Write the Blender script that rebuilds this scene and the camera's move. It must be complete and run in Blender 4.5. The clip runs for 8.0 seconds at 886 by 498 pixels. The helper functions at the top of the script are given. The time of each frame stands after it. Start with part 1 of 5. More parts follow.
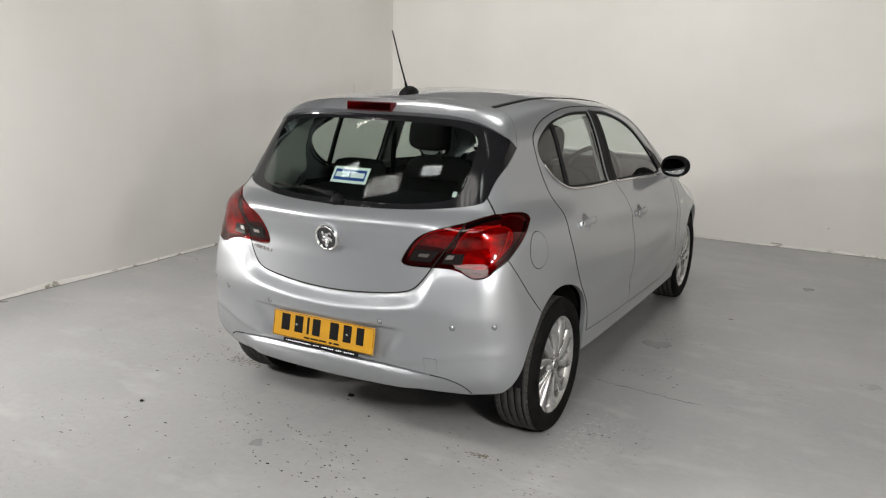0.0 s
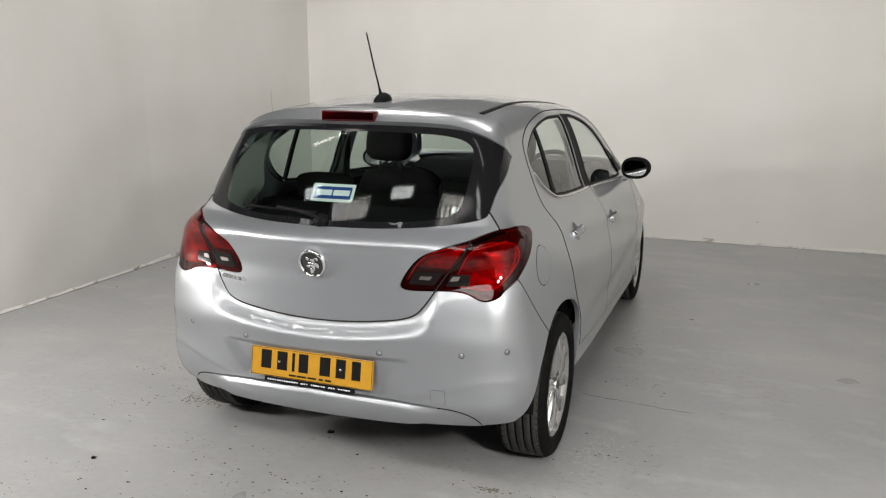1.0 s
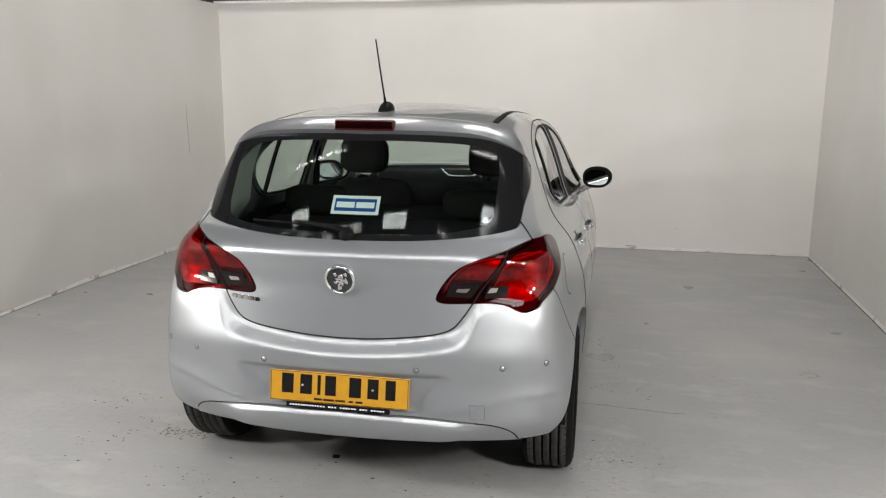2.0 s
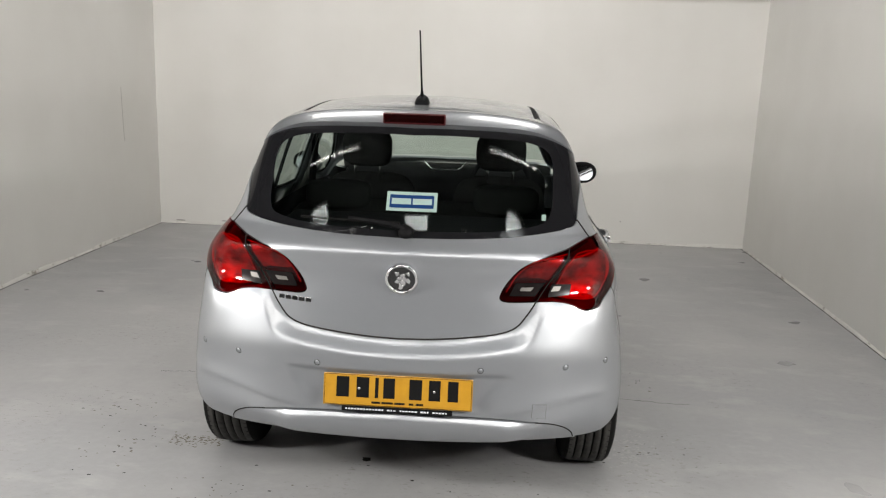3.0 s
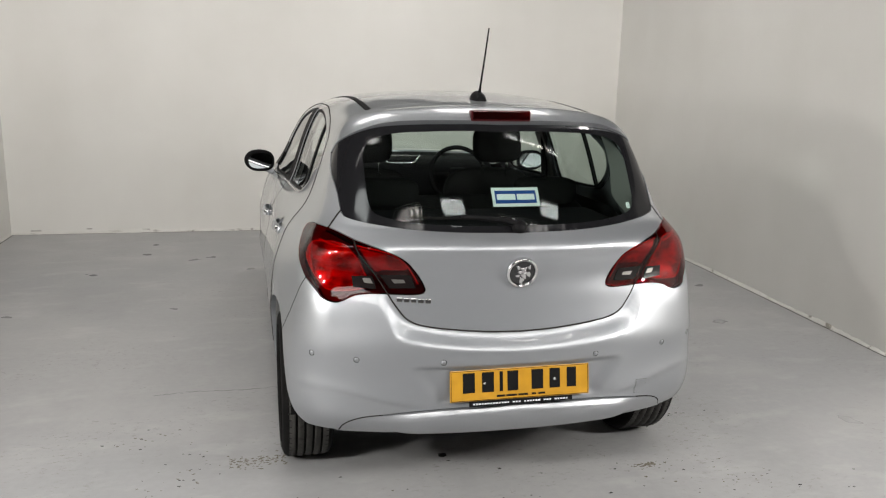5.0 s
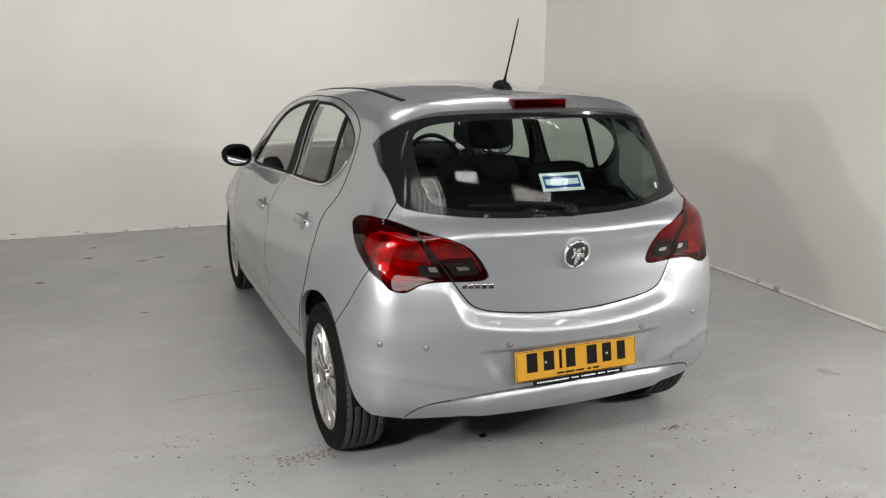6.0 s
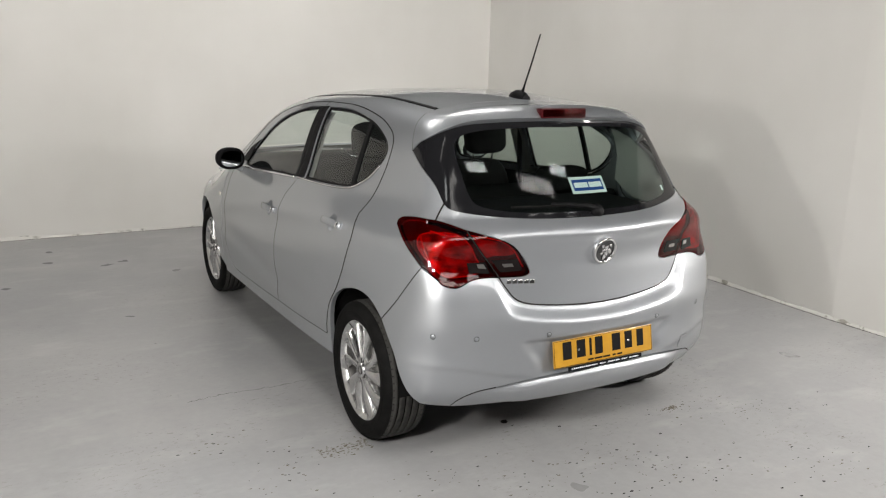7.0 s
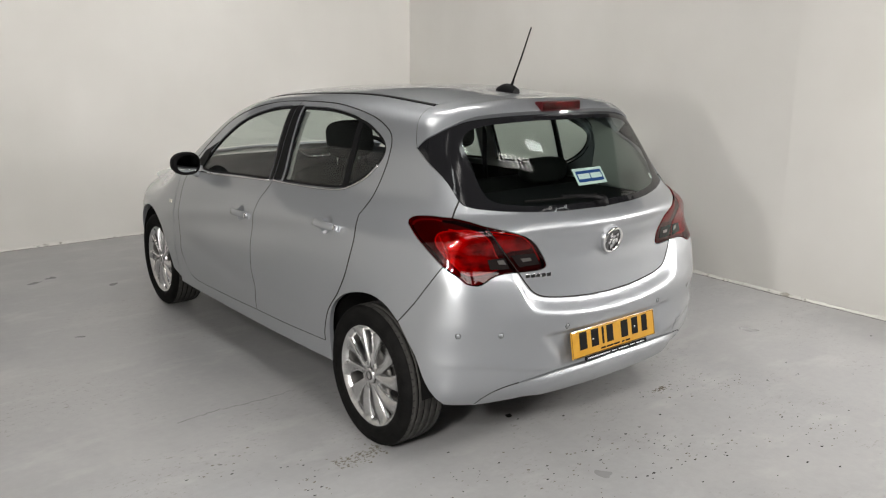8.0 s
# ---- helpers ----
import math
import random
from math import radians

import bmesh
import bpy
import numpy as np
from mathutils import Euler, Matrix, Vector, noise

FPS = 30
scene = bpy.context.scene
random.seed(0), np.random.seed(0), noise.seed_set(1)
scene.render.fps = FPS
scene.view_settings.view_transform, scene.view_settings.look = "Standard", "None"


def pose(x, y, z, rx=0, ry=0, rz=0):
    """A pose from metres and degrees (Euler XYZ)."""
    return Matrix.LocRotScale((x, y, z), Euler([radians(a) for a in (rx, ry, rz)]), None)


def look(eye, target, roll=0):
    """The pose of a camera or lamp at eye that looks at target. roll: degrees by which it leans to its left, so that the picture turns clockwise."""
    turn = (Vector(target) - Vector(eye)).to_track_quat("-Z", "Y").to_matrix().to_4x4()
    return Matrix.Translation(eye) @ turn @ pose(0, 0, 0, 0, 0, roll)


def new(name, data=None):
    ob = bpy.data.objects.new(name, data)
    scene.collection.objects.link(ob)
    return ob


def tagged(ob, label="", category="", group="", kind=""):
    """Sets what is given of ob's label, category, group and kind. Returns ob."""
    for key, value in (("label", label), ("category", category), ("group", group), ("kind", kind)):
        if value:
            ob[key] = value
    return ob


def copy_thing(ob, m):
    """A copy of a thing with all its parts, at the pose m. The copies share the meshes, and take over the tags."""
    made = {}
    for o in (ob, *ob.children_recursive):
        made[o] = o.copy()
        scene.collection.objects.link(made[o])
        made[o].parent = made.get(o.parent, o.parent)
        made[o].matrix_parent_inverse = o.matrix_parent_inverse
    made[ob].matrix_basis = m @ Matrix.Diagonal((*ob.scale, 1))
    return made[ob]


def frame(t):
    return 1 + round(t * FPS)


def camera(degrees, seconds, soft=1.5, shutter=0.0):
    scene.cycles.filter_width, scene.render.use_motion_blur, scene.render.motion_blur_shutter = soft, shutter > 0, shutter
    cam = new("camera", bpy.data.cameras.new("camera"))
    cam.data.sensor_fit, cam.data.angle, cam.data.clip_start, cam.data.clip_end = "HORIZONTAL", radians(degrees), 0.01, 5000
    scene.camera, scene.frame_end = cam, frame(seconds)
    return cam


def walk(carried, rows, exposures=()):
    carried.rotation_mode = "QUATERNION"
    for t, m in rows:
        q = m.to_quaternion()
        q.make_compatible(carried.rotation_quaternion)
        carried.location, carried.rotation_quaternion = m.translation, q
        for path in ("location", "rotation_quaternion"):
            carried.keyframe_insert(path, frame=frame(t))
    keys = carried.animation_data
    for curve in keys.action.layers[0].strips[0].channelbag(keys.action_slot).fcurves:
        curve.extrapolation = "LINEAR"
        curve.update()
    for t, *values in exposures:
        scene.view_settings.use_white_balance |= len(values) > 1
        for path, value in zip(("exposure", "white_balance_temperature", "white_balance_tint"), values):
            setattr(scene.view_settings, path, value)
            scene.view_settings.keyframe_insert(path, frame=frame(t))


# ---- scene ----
from mathutils.geometry import delaunay_2d_cdt

cam = camera(57.7, 8.0, 1.2)
PATH = [
    (0, (1.967, -3.23, 1.586), (1.037, -1.515, 1.142), 1.2),
    (0.5, (1.726, -3.161, 1.582), (0.903, -1.392, 1.141), 0.7),
    (1, (1.474, -3.154, 1.585), (0.787, -1.326, 1.152), 0.1),
    (1.5, (1.17, -3.255, 1.58), (0.643, -1.37, 1.166), 0.2),
    (2.8, (0.415, -3.223, 1.527), (0.257, -1.269, 1.134), 1.5),
    (3, (0.275, -3.262, 1.562), (0.174, -1.309, 1.146), 2.0),
    (3.5, (-0.028, -3.313, 1.574), (-0.017, -1.364, 1.128), 1.8),
    (4, (-0.33, -3.276, 1.571), (-0.208, -1.333, 1.115), 0.7),
    (4.5, (-0.628, -3.257, 1.579), (-0.33, -1.329, 1.138), 1.3),
    (5.8, (-1.41, -3.086, 1.554), (-0.724, -1.263, 1.1), 0.5),
    (6, (-1.547, -3.068, 1.582), (-0.803, -1.27, 1.119), 0.4),
    (6.5, (-1.87, -3.045, 1.602), (-0.99, -1.31, 1.14), 1.1),
    (7, (-2.135, -3.021, 1.614), (-1.165, -1.332, 1.158), 1.4),
    (7.5, (-2.352, -2.855, 1.597), (-1.278, -1.231, 1.137), 0.3),
    (8, (-2.528, -2.701, 1.614), (-1.324, -1.173, 1.147), 0.2),
]
walk(cam, [(t, look(eye, target, roll)) for t, eye, target, roll in PATH])

# ---- light ----
world = bpy.data.worlds.new("world")
scene.world = world
world.use_nodes = True
world.node_tree.nodes["Background"].inputs[0].default_value = (0.8, 0.85, 0.9, 1)
world.node_tree.nodes["Background"].inputs[1].default_value = 0.02
CEILING, WALL_TOP = 5.0, 2.37


def area(name, at, size_x, size_y, watts, colour):
    d = bpy.data.lights.new(name, "AREA")
    d.shape, d.size, d.size_y, d.energy, d.color = "RECTANGLE", size_x, size_y, watts, colour
    o = new(name, d)
    o.matrix_world = look(at, (at[0], at[1], 0))
    return o


WARM, COOL = (1.0, 0.965, 0.925), (0.95, 1.0, 0.985)
PANELS = [(-2.90, -2.32), (-0.17, -2.62), (2.52, -2.42)]
# added ceiling boxes out of view that fill in the room's brightness: x, y, width, watts
FILL_BOXES = [(-1.5, 2.6, 1.8, 26), (1.3, 2.6, 1.8, 26), (-1.9, -5.3, 2.8, 44), (1.5, -5.3, 2.8, 44)]
STRIPS = [(-2.25, -1.55), (2.0, -1.55)]
LOUVRES = [(-1.62, -2.76), (1.62, -2.82)]
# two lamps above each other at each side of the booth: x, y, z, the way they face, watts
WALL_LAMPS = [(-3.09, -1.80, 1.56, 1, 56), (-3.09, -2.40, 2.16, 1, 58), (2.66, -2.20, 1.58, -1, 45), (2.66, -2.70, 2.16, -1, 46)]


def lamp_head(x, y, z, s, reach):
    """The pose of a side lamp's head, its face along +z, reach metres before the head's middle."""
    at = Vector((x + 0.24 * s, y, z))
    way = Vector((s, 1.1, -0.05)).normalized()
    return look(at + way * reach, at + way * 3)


for x, y in PANELS:
    area("panel_light", (x, y, CEILING - 0.045), 0.56, 0.18, 3.2, COOL)
for x, y in STRIPS:
    area("strip_light", (x, y, CEILING - 0.090), 1.40, 0.05, 3, WARM)
for x, y in LOUVRES:
    area("louvre_light", (x, y, CEILING - 0.048), 1.10, 0.26, 6.5, WARM)
for x, y, wide, watts in FILL_BOXES:
    area("fill_light", (x, y, CEILING - 0.10), wide, wide, watts, WARM)
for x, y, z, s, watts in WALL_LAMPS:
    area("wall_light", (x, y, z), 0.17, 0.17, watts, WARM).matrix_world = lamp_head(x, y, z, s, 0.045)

# ---- materials ----


def material(name, colour, rough=0.5, metal=0.0, coat=0.0, ior=1.45):
    m = bpy.data.materials.new(name)
    m.use_nodes = True
    b = m.node_tree.nodes["Principled BSDF"]
    b.inputs["Base Color"].default_value = (*colour, 1)
    b.inputs["Roughness"].default_value, b.inputs["Metallic"].default_value = rough, metal
    b.inputs["Coat Weight"].default_value, b.inputs["Coat Roughness"].default_value = coat, 0.03
    b.inputs["IOR"].default_value = ior
    return m


def node(m, kind, **sets):
    n = m.node_tree.nodes.new(kind)
    for k, v in sets.items():
        n.inputs[k.replace("_", " ")].default_value = v
    return n


def link(m, a, b):
    m.node_tree.links.new(a, b)


def shader(m):
    return m.node_tree.nodes["Principled BSDF"]


def noise_of(m, scale, detail=4.0, rough=0.5, stretch=None):
    co = node(m, "ShaderNodeTexCoord").outputs["Object"]
    if stretch:
        mp = node(m, "ShaderNodeMapping")
        mp.inputs["Scale"].default_value = stretch
        link(m, co, mp.inputs["Vector"])
        co = mp.outputs["Vector"]
    n = node(m, "ShaderNodeTexNoise", Scale=scale, Detail=detail, Roughness=rough)
    link(m, co, n.inputs["Vector"])
    return n.outputs["Fac"]


def ramp(m, fac, *stops):
    r = node(m, "ShaderNodeValToRGB")
    els = r.color_ramp.elements
    while len(els) < len(stops):
        els.new(0.5)
    for e, (at, c) in zip(els, stops):
        e.position, e.color = at, (*c, 1) if len(c) == 3 else c
    link(m, fac, r.inputs["Fac"])
    return r.outputs["Color"]


def mix(m, fac, a, b, blend="MIX"):
    n = m.node_tree.nodes.new("ShaderNodeMix")
    n.data_type, n.blend_type = "RGBA", blend
    for s, v in ((n.inputs[0], fac), (n.inputs[6], a), (n.inputs[7], b)):
        if isinstance(v, bpy.types.NodeSocket):
            link(m, v, s)
        else:
            s.default_value = v if isinstance(v, (int, float)) else (*v, 1)
    return n.outputs[2]


def bump(m, fac, strength, distance):
    n = node(m, "ShaderNodeBump", Strength=strength, Distance=distance)
    link(m, fac, n.inputs["Height"])
    link(m, n.outputs["Normal"], shader(m).inputs["Normal"])


def grey(v):
    return (v, v, v)


# painted concrete floor: broad scuffs, worn pale patches, fine grit
M_floor = material("painted_concrete", (0.28, 0.28, 0.28), 0.3)
big, mid, fine = noise_of(M_floor, 0.5, 3), noise_of(M_floor, 2.6, 3, 0.5), noise_of(M_floor, 60, 4)
tone = ramp(M_floor, big, (0.3, (0.232, 0.235, 0.241)), (0.7, (0.292, 0.291, 0.290)))
tone = mix(M_floor, 0.6, tone, ramp(M_floor, mid, (0.25, grey(0.45)), (0.75, grey(0.55))), "OVERLAY")
tone = mix(M_floor, 0.35, tone, ramp(M_floor, noise_of(M_floor, 25, 5, 0.6), (0.3, grey(0.44)), (0.7, grey(0.56))), "OVERLAY")
drift = ramp(M_floor, noise_of(M_floor, 1.1, 5, 0.55, (0.6, 1.4, 1)), (0.5, grey(0)), (0.75, grey(0.45)))
tone = mix(M_floor, drift, tone, (0.36, 0.357, 0.35))
where = ramp(M_floor, noise_of(M_floor, 1.4, 3, 0.6), (0.48, grey(0)), (0.60, grey(1)))
specks = ramp(M_floor, noise_of(M_floor, 34, 6, 0.72, (0.75, 1.5, 1)), (0.57, grey(0)), (0.64, grey(0.7)))
tone = mix(M_floor, mix(M_floor, 1.0, specks, where, "MULTIPLY"), tone, (0.145, 0.135, 0.118))
rubs = ramp(M_floor, noise_of(M_floor, 3.2, 5, 0.62, (0.7, 1.5, 1)), (0.54, grey(0)), (0.70, grey(0.38)))
tone = mix(M_floor, rubs, tone, (0.40, 0.398, 0.39))
damp = ramp(M_floor, noise_of(M_floor, 0.9, 4, 0.6, (1.3, 0.8, 1)), (0.54, grey(0)), (0.72, grey(0.30)))
tone = mix(M_floor, damp, tone, (0.17, 0.172, 0.175))
link(M_floor, tone, shader(M_floor).inputs["Base Color"])
link(M_floor, ramp(M_floor, mid, (0.3, grey(0.27)), (0.7, grey(0.40))), shader(M_floor).inputs["Roughness"])
bump(M_floor, fine, 0.12, 0.002)

# white emulsion on boards, slightly uneven
M_wall = material("white_emulsion", (0.72, 0.71, 0.68), 0.55)
wall_tone = ramp(M_wall, noise_of(M_wall, 0.9, 4), (0.3, (0.625, 0.613, 0.582)), (0.7, (0.69, 0.68, 0.652)))
wall_tone = mix(M_wall, 0.3, wall_tone, ramp(M_wall, noise_of(M_wall, 2.2, 3, 0.5, (1, 1, 0.12)), (0.35, grey(0.47)), (0.65, grey(0.53))), "OVERLAY")
scuff = ramp(M_wall, noise_of(M_wall, 5.5, 6, 0.7), (0.72, grey(0)), (0.79, grey(0.25)))
wall_tone = mix(M_wall, scuff, wall_tone, (0.52, 0.5, 0.46))
link(M_wall, wall_tone, shader(M_wall).inputs["Base Color"])
bump(M_wall, noise_of(M_wall, 45, 4), 0.10, 0.002)
# for the unseen outer walls, dark so that little light bounces back
M_unseen_wall = material("unseen_wall_dark", (0.09, 0.09, 0.092), 0.6)
bump(M_unseen_wall, noise_of(M_unseen_wall, 60, 3), 0.2, 0.002)
M_ceiling = material("dark_ceiling", (0.09, 0.09, 0.092), 0.8)
bump(M_ceiling, noise_of(M_ceiling, 90, 3), 0.3, 0.002)

# chipped, dirty foot of the wall
M_skirt = material("chipped_foot", (0.7, 0.69, 0.66), 0.6)
chips = ramp(M_skirt, noise_of(M_skirt, 7, 7, 0.72), (0.55, grey(0)), (0.60, grey(1)))
link(M_skirt, mix(M_skirt, chips, (0.60, 0.59, 0.56), mix(M_skirt, noise_of(M_skirt, 30, 3), (0.11, 0.10, 0.085), (0.42, 0.40, 0.36))), shader(M_skirt).inputs["Base Color"])
bump(M_skirt, noise_of(M_skirt, 12, 6), 0.6, 0.01)
M_scuff = material("grey_scuff", (0.30, 0.29, 0.27), 0.8)
M_joint = material("dark_joint", (0.020, 0.018, 0.017), 0.9, 0.0, 0.0, 1.2)

# silver metallic paint with flake under clear coat
M_paint = material("silver_paint", (0.60, 0.60, 0.61), 0.36, 0.74, 1.0)
flake = noise_of(M_paint, 900, 1)
link(M_paint, mix(M_paint, 0.5, ramp(M_paint, flake, (0.3, (0.262, 0.274, 0.289)), (0.7, (0.384, 0.401, 0.424))), (0.322, 0.336, 0.354)), shader(M_paint).inputs["Base Color"])
link(M_paint, ramp(M_paint, noise_of(M_paint, 2.5, 4), (0.3, grey(0.40)), (0.7, grey(0.44))), shader(M_paint).inputs["Roughness"])
M_black = material("black_plastic", (0.006, 0.006, 0.0065), 0.5, 0.0, 0.0, 1.15)
bump(M_black, noise_of(M_black, 500, 2), 0.15, 0.0006)
M_gloss = material("gloss_black", (0.008, 0.008, 0.009), 0.06, 0.0, 1.0)
M_border = material("window_band", (0.008, 0.008, 0.009), 0.07, 0.0, 0.0, 1.3)
M_rubber = material("rubber", (0.022, 0.022, 0.023), 0.7, 0.0, 0.0, 1.15)
link(M_rubber, ramp(M_rubber, noise_of(M_rubber, 14, 5, 0.65), (0.35, grey(0.0035)), (0.75, (0.009, 0.0088, 0.0085))), shader(M_rubber).inputs["Base Color"])
bump(M_rubber, noise_of(M_rubber, 220, 3), 0.2, 0.0008)
M_tread = material("dusty_tread", (0.06, 0.058, 0.054), 0.85)
link(M_tread, ramp(M_tread, noise_of(M_tread, 40, 4, 0.7), (0.3, (0.020, 0.0195, 0.0185)), (0.7, (0.048, 0.046, 0.042))), shader(M_tread).inputs["Base Color"])
M_dust = material("brown_dirt", (0.13, 0.115, 0.09), 0.95)
M_worn = material("worn_floor_paint", (0.33, 0.33, 0.325), 0.6)
M_mud = material("dried_mud", (0.125, 0.112, 0.085), 0.95)
M_chrome = material("chrome", (0.72, 0.72, 0.73), 0.08, 1.0)
M_alloy = material("alloy", (0.62, 0.62, 0.63), 0.27, 1.0, 0.5)
link(M_alloy, ramp(M_alloy, noise_of(M_alloy, 120, 3), (0.3, grey(0.56)), (0.7, grey(0.68))), shader(M_alloy).inputs["Base Color"])
# steel with the shade behind the wheel spokes put into its colour
M_steel = material("shaded_steel", (0.075, 0.073, 0.07), 0.45, 0.9)
M_under = material("underbody", (0.006, 0.006, 0.006), 0.9, 0.0, 0.0, 1.15)
M_cloth = material("seat_cloth", (0.022, 0.022, 0.024), 0.9, 0.0, 0.0, 1.1)
link(M_cloth, ramp(M_cloth, noise_of(M_cloth, 260, 2), (0.35, grey(0.006)), (0.65, grey(0.016))), shader(M_cloth).inputs["Base Color"])
bump(M_cloth, noise_of(M_cloth, 300, 2), 0.1, 0.0005)
M_trim = material("cabin_trim", (0.009, 0.009, 0.010), 0.7, 0.0, 0.0, 1.15)
M_lining = material("grey_lining", (0.30, 0.30, 0.29), 0.85)
M_yellow = material("yellow_plate", (0.72, 0.42, 0.02), 0.28, 0.0, 0.6)
link(M_yellow, ramp(M_yellow, noise_of(M_yellow, 30, 4), (0.3, (0.40, 0.205, 0.016)), (0.7, (0.46, 0.240, 0.020))), shader(M_yellow).inputs["Base Color"])
M_ink = material("black_ink", (0.007, 0.007, 0.007), 0.5, 0.0, 0.0, 1.2)
M_paper = material("sticker_white", (0.62, 0.66, 0.66), 0.5)
M_blue = material("sticker_blue", (0.014, 0.050, 0.21), 0.5, 0.0, 0.0, 1.2)
M_offwhite = material("lettering_white", (0.62, 0.65, 0.68), 0.5)
M_white_metal = material("white_lamp_body", (0.8, 0.8, 0.79), 0.4)


def glowing(name, colour, strength):
    m = material(name, grey(0.8), 0.4)
    shader(m).inputs["Emission Color"].default_value = (*colour, 1)
    shader(m).inputs["Emission Strength"].default_value = strength
    return m


M_panel = glowing("panel_glow", COOL, 4.0)
M_tube = glowing("tube_glow", WARM, 5.0)


def clear(name, tint, gloss=0.04, rough=0.0):
    """Thin glass: tinted see-through with a mirror coat that grows towards grazing."""
    m = bpy.data.materials.new(name)
    m.use_nodes = True
    nt = m.node_tree
    nt.nodes.remove(nt.nodes["Principled BSDF"])
    t, g = node(m, "ShaderNodeBsdfTransparent", Color=(*tint, 1)), node(m, "ShaderNodeBsdfGlossy", Color=(1, 1, 1, 1), Roughness=rough)
    lw, mx = node(m, "ShaderNodeLayerWeight", Blend=0.5), nt.nodes.new("ShaderNodeMixShader")
    up, add = nt.nodes.new("ShaderNodeMath"), nt.nodes.new("ShaderNodeMath")
    up.operation, add.operation = "POWER", "MULTIPLY_ADD"
    link(m, lw.outputs["Facing"], up.inputs[0])
    up.inputs[1].default_value = 5.0
    link(m, up.outputs[0], add.inputs[0])
    add.inputs[1].default_value, add.inputs[2].default_value = 1 - gloss, gloss
    link(m, add.outputs[0], mx.inputs[0])
    link(m, t.outputs[0], mx.inputs[1])
    link(m, g.outputs[0], mx.inputs[2])
    link(m, mx.outputs[0], nt.nodes["Material Output"].inputs["Surface"])
    return m


M_glass = clear("window_glass", (0.84, 0.89, 0.865))
M_tinted = clear("rear_glass", (0.66, 0.74, 0.70), 0.028)
M_redlens = clear("red_lens", (0.56, 0.004, 0.020), 0.032)
M_mirror = material("mirror_glass", (0.75, 0.77, 0.78), 0.02, 1.0)
M_redglow = material("lamp_red", (0.52, 0.008, 0.016), 0.36, 0.5, 0.0, 1.2)
# blotches in the red stand in for uneven reflections inside the bowl
link(M_redglow, ramp(M_redglow, noise_of(M_redglow, 16, 3, 0.5, (1, 1, 1.8)), (0.35, (0.13, 0.003, 0.008)), (0.65, (0.60, 0.010, 0.040))), shader(M_redglow).inputs["Base Color"])
M_guide = material("light_guide", (0.60, 0.05, 0.05), 0.35, 0.0, 0.0, 1.2)
M_smoke = material("smoked_window", (0.008, 0.006, 0.006), 0.22, 0.0, 0.0, 1.3)
M_reddark = material("lamp_dark_red", (0.055, 0.003, 0.005), 0.3, 0.3)
bump(M_redglow, noise_of(M_redglow, 70, 2, 0.5, (1, 1, 0.25)), 0.5, 0.004)
M_silverlens = material("lamp_reflector", (0.22, 0.21, 0.20), 0.42, 1.0)
M_amber = material("repeater_lens", (0.75, 0.72, 0.66), 0.15, 0.0, 1.0)

# ---- the body's surface ----
def spline(xs, ys):
    """A natural cubic spline through the knots xs; ys may have more columns."""
    xs, ys = np.asarray(xs, float), np.asarray(ys, float)
    n, h = len(xs), np.diff(np.asarray(xs, float))
    a, b = np.eye(n), np.zeros((n,) + ys.shape[1:])
    for i in range(1, n - 1):
        a[i, i - 1], a[i, i], a[i, i + 1] = h[i - 1], 2 * (h[i - 1] + h[i]), h[i]
        b[i] = 6 * ((ys[i + 1] - ys[i]) / h[i] - (ys[i] - ys[i - 1]) / h[i - 1])
    m = np.linalg.solve(a, b.reshape(n, -1)).reshape(b.shape)

    def at(x):
        x = np.clip(np.asarray(x, float), xs[0], xs[-1])
        i = np.clip(np.searchsorted(xs, x, side="right") - 1, 0, n - 2)
        u, w, d = x - xs[i], xs[i + 1] - x, h[i]
        if ys.ndim > 1:
            u, w, d = u[..., None], w[..., None], d[..., None]
        return m[i] * w**3 / (6 * d) + m[i + 1] * u**3 / (6 * d) + (ys[i] / d - m[i] * d / 6) * w + (ys[i + 1] / d - m[i + 1] * d / 6) * u
    return at


def step(a, b, x):
    t = np.clip((x - a) / (b - a), 0, 1)
    return t * t * (3 - 2 * t)


SIDE_Y = [-0.65, -0.30, 0.05, 0.60, 1.40, 2.20, 2.80, 3.25]
SIDE_Z = [0.15, 0.34, 0.50, 0.66, 0.82, 0.92, 1.02, 1.12, 1.25, 1.38, 1.50]
SIDE_W = [
    [0.740, 0.753, 0.752, 0.733, 0.703, 0.689, 0.659, 0.619, 0.581, 0.524, 0.436],
    [0.795, 0.820, 0.822, 0.801, 0.776, 0.755, 0.688, 0.644, 0.610, 0.556, 0.469],
    [0.815, 0.828, 0.838, 0.840, 0.822, 0.778, 0.704, 0.663, 0.622, 0.565, 0.485],
    [0.822, 0.838, 0.853, 0.855, 0.828, 0.784, 0.720, 0.681, 0.637, 0.578, 0.493],
    [0.824, 0.843, 0.861, 0.857, 0.823, 0.791, 0.735, 0.695, 0.649, 0.582, 0.502],
    [0.827, 0.848, 0.867, 0.862, 0.830, 0.789, 0.721, 0.667, 0.605, 0.543, 0.461],
    [0.770, 0.796, 0.805, 0.788, 0.740, 0.690, 0.621, 0.561, 0.502, 0.442, 0.381],
    [0.528, 0.547, 0.555, 0.542, 0.501, 0.460, 0.420, 0.381, 0.341, 0.301, 0.261],
]
_side_z = spline(SIDE_Z, np.array(SIDE_W).T)


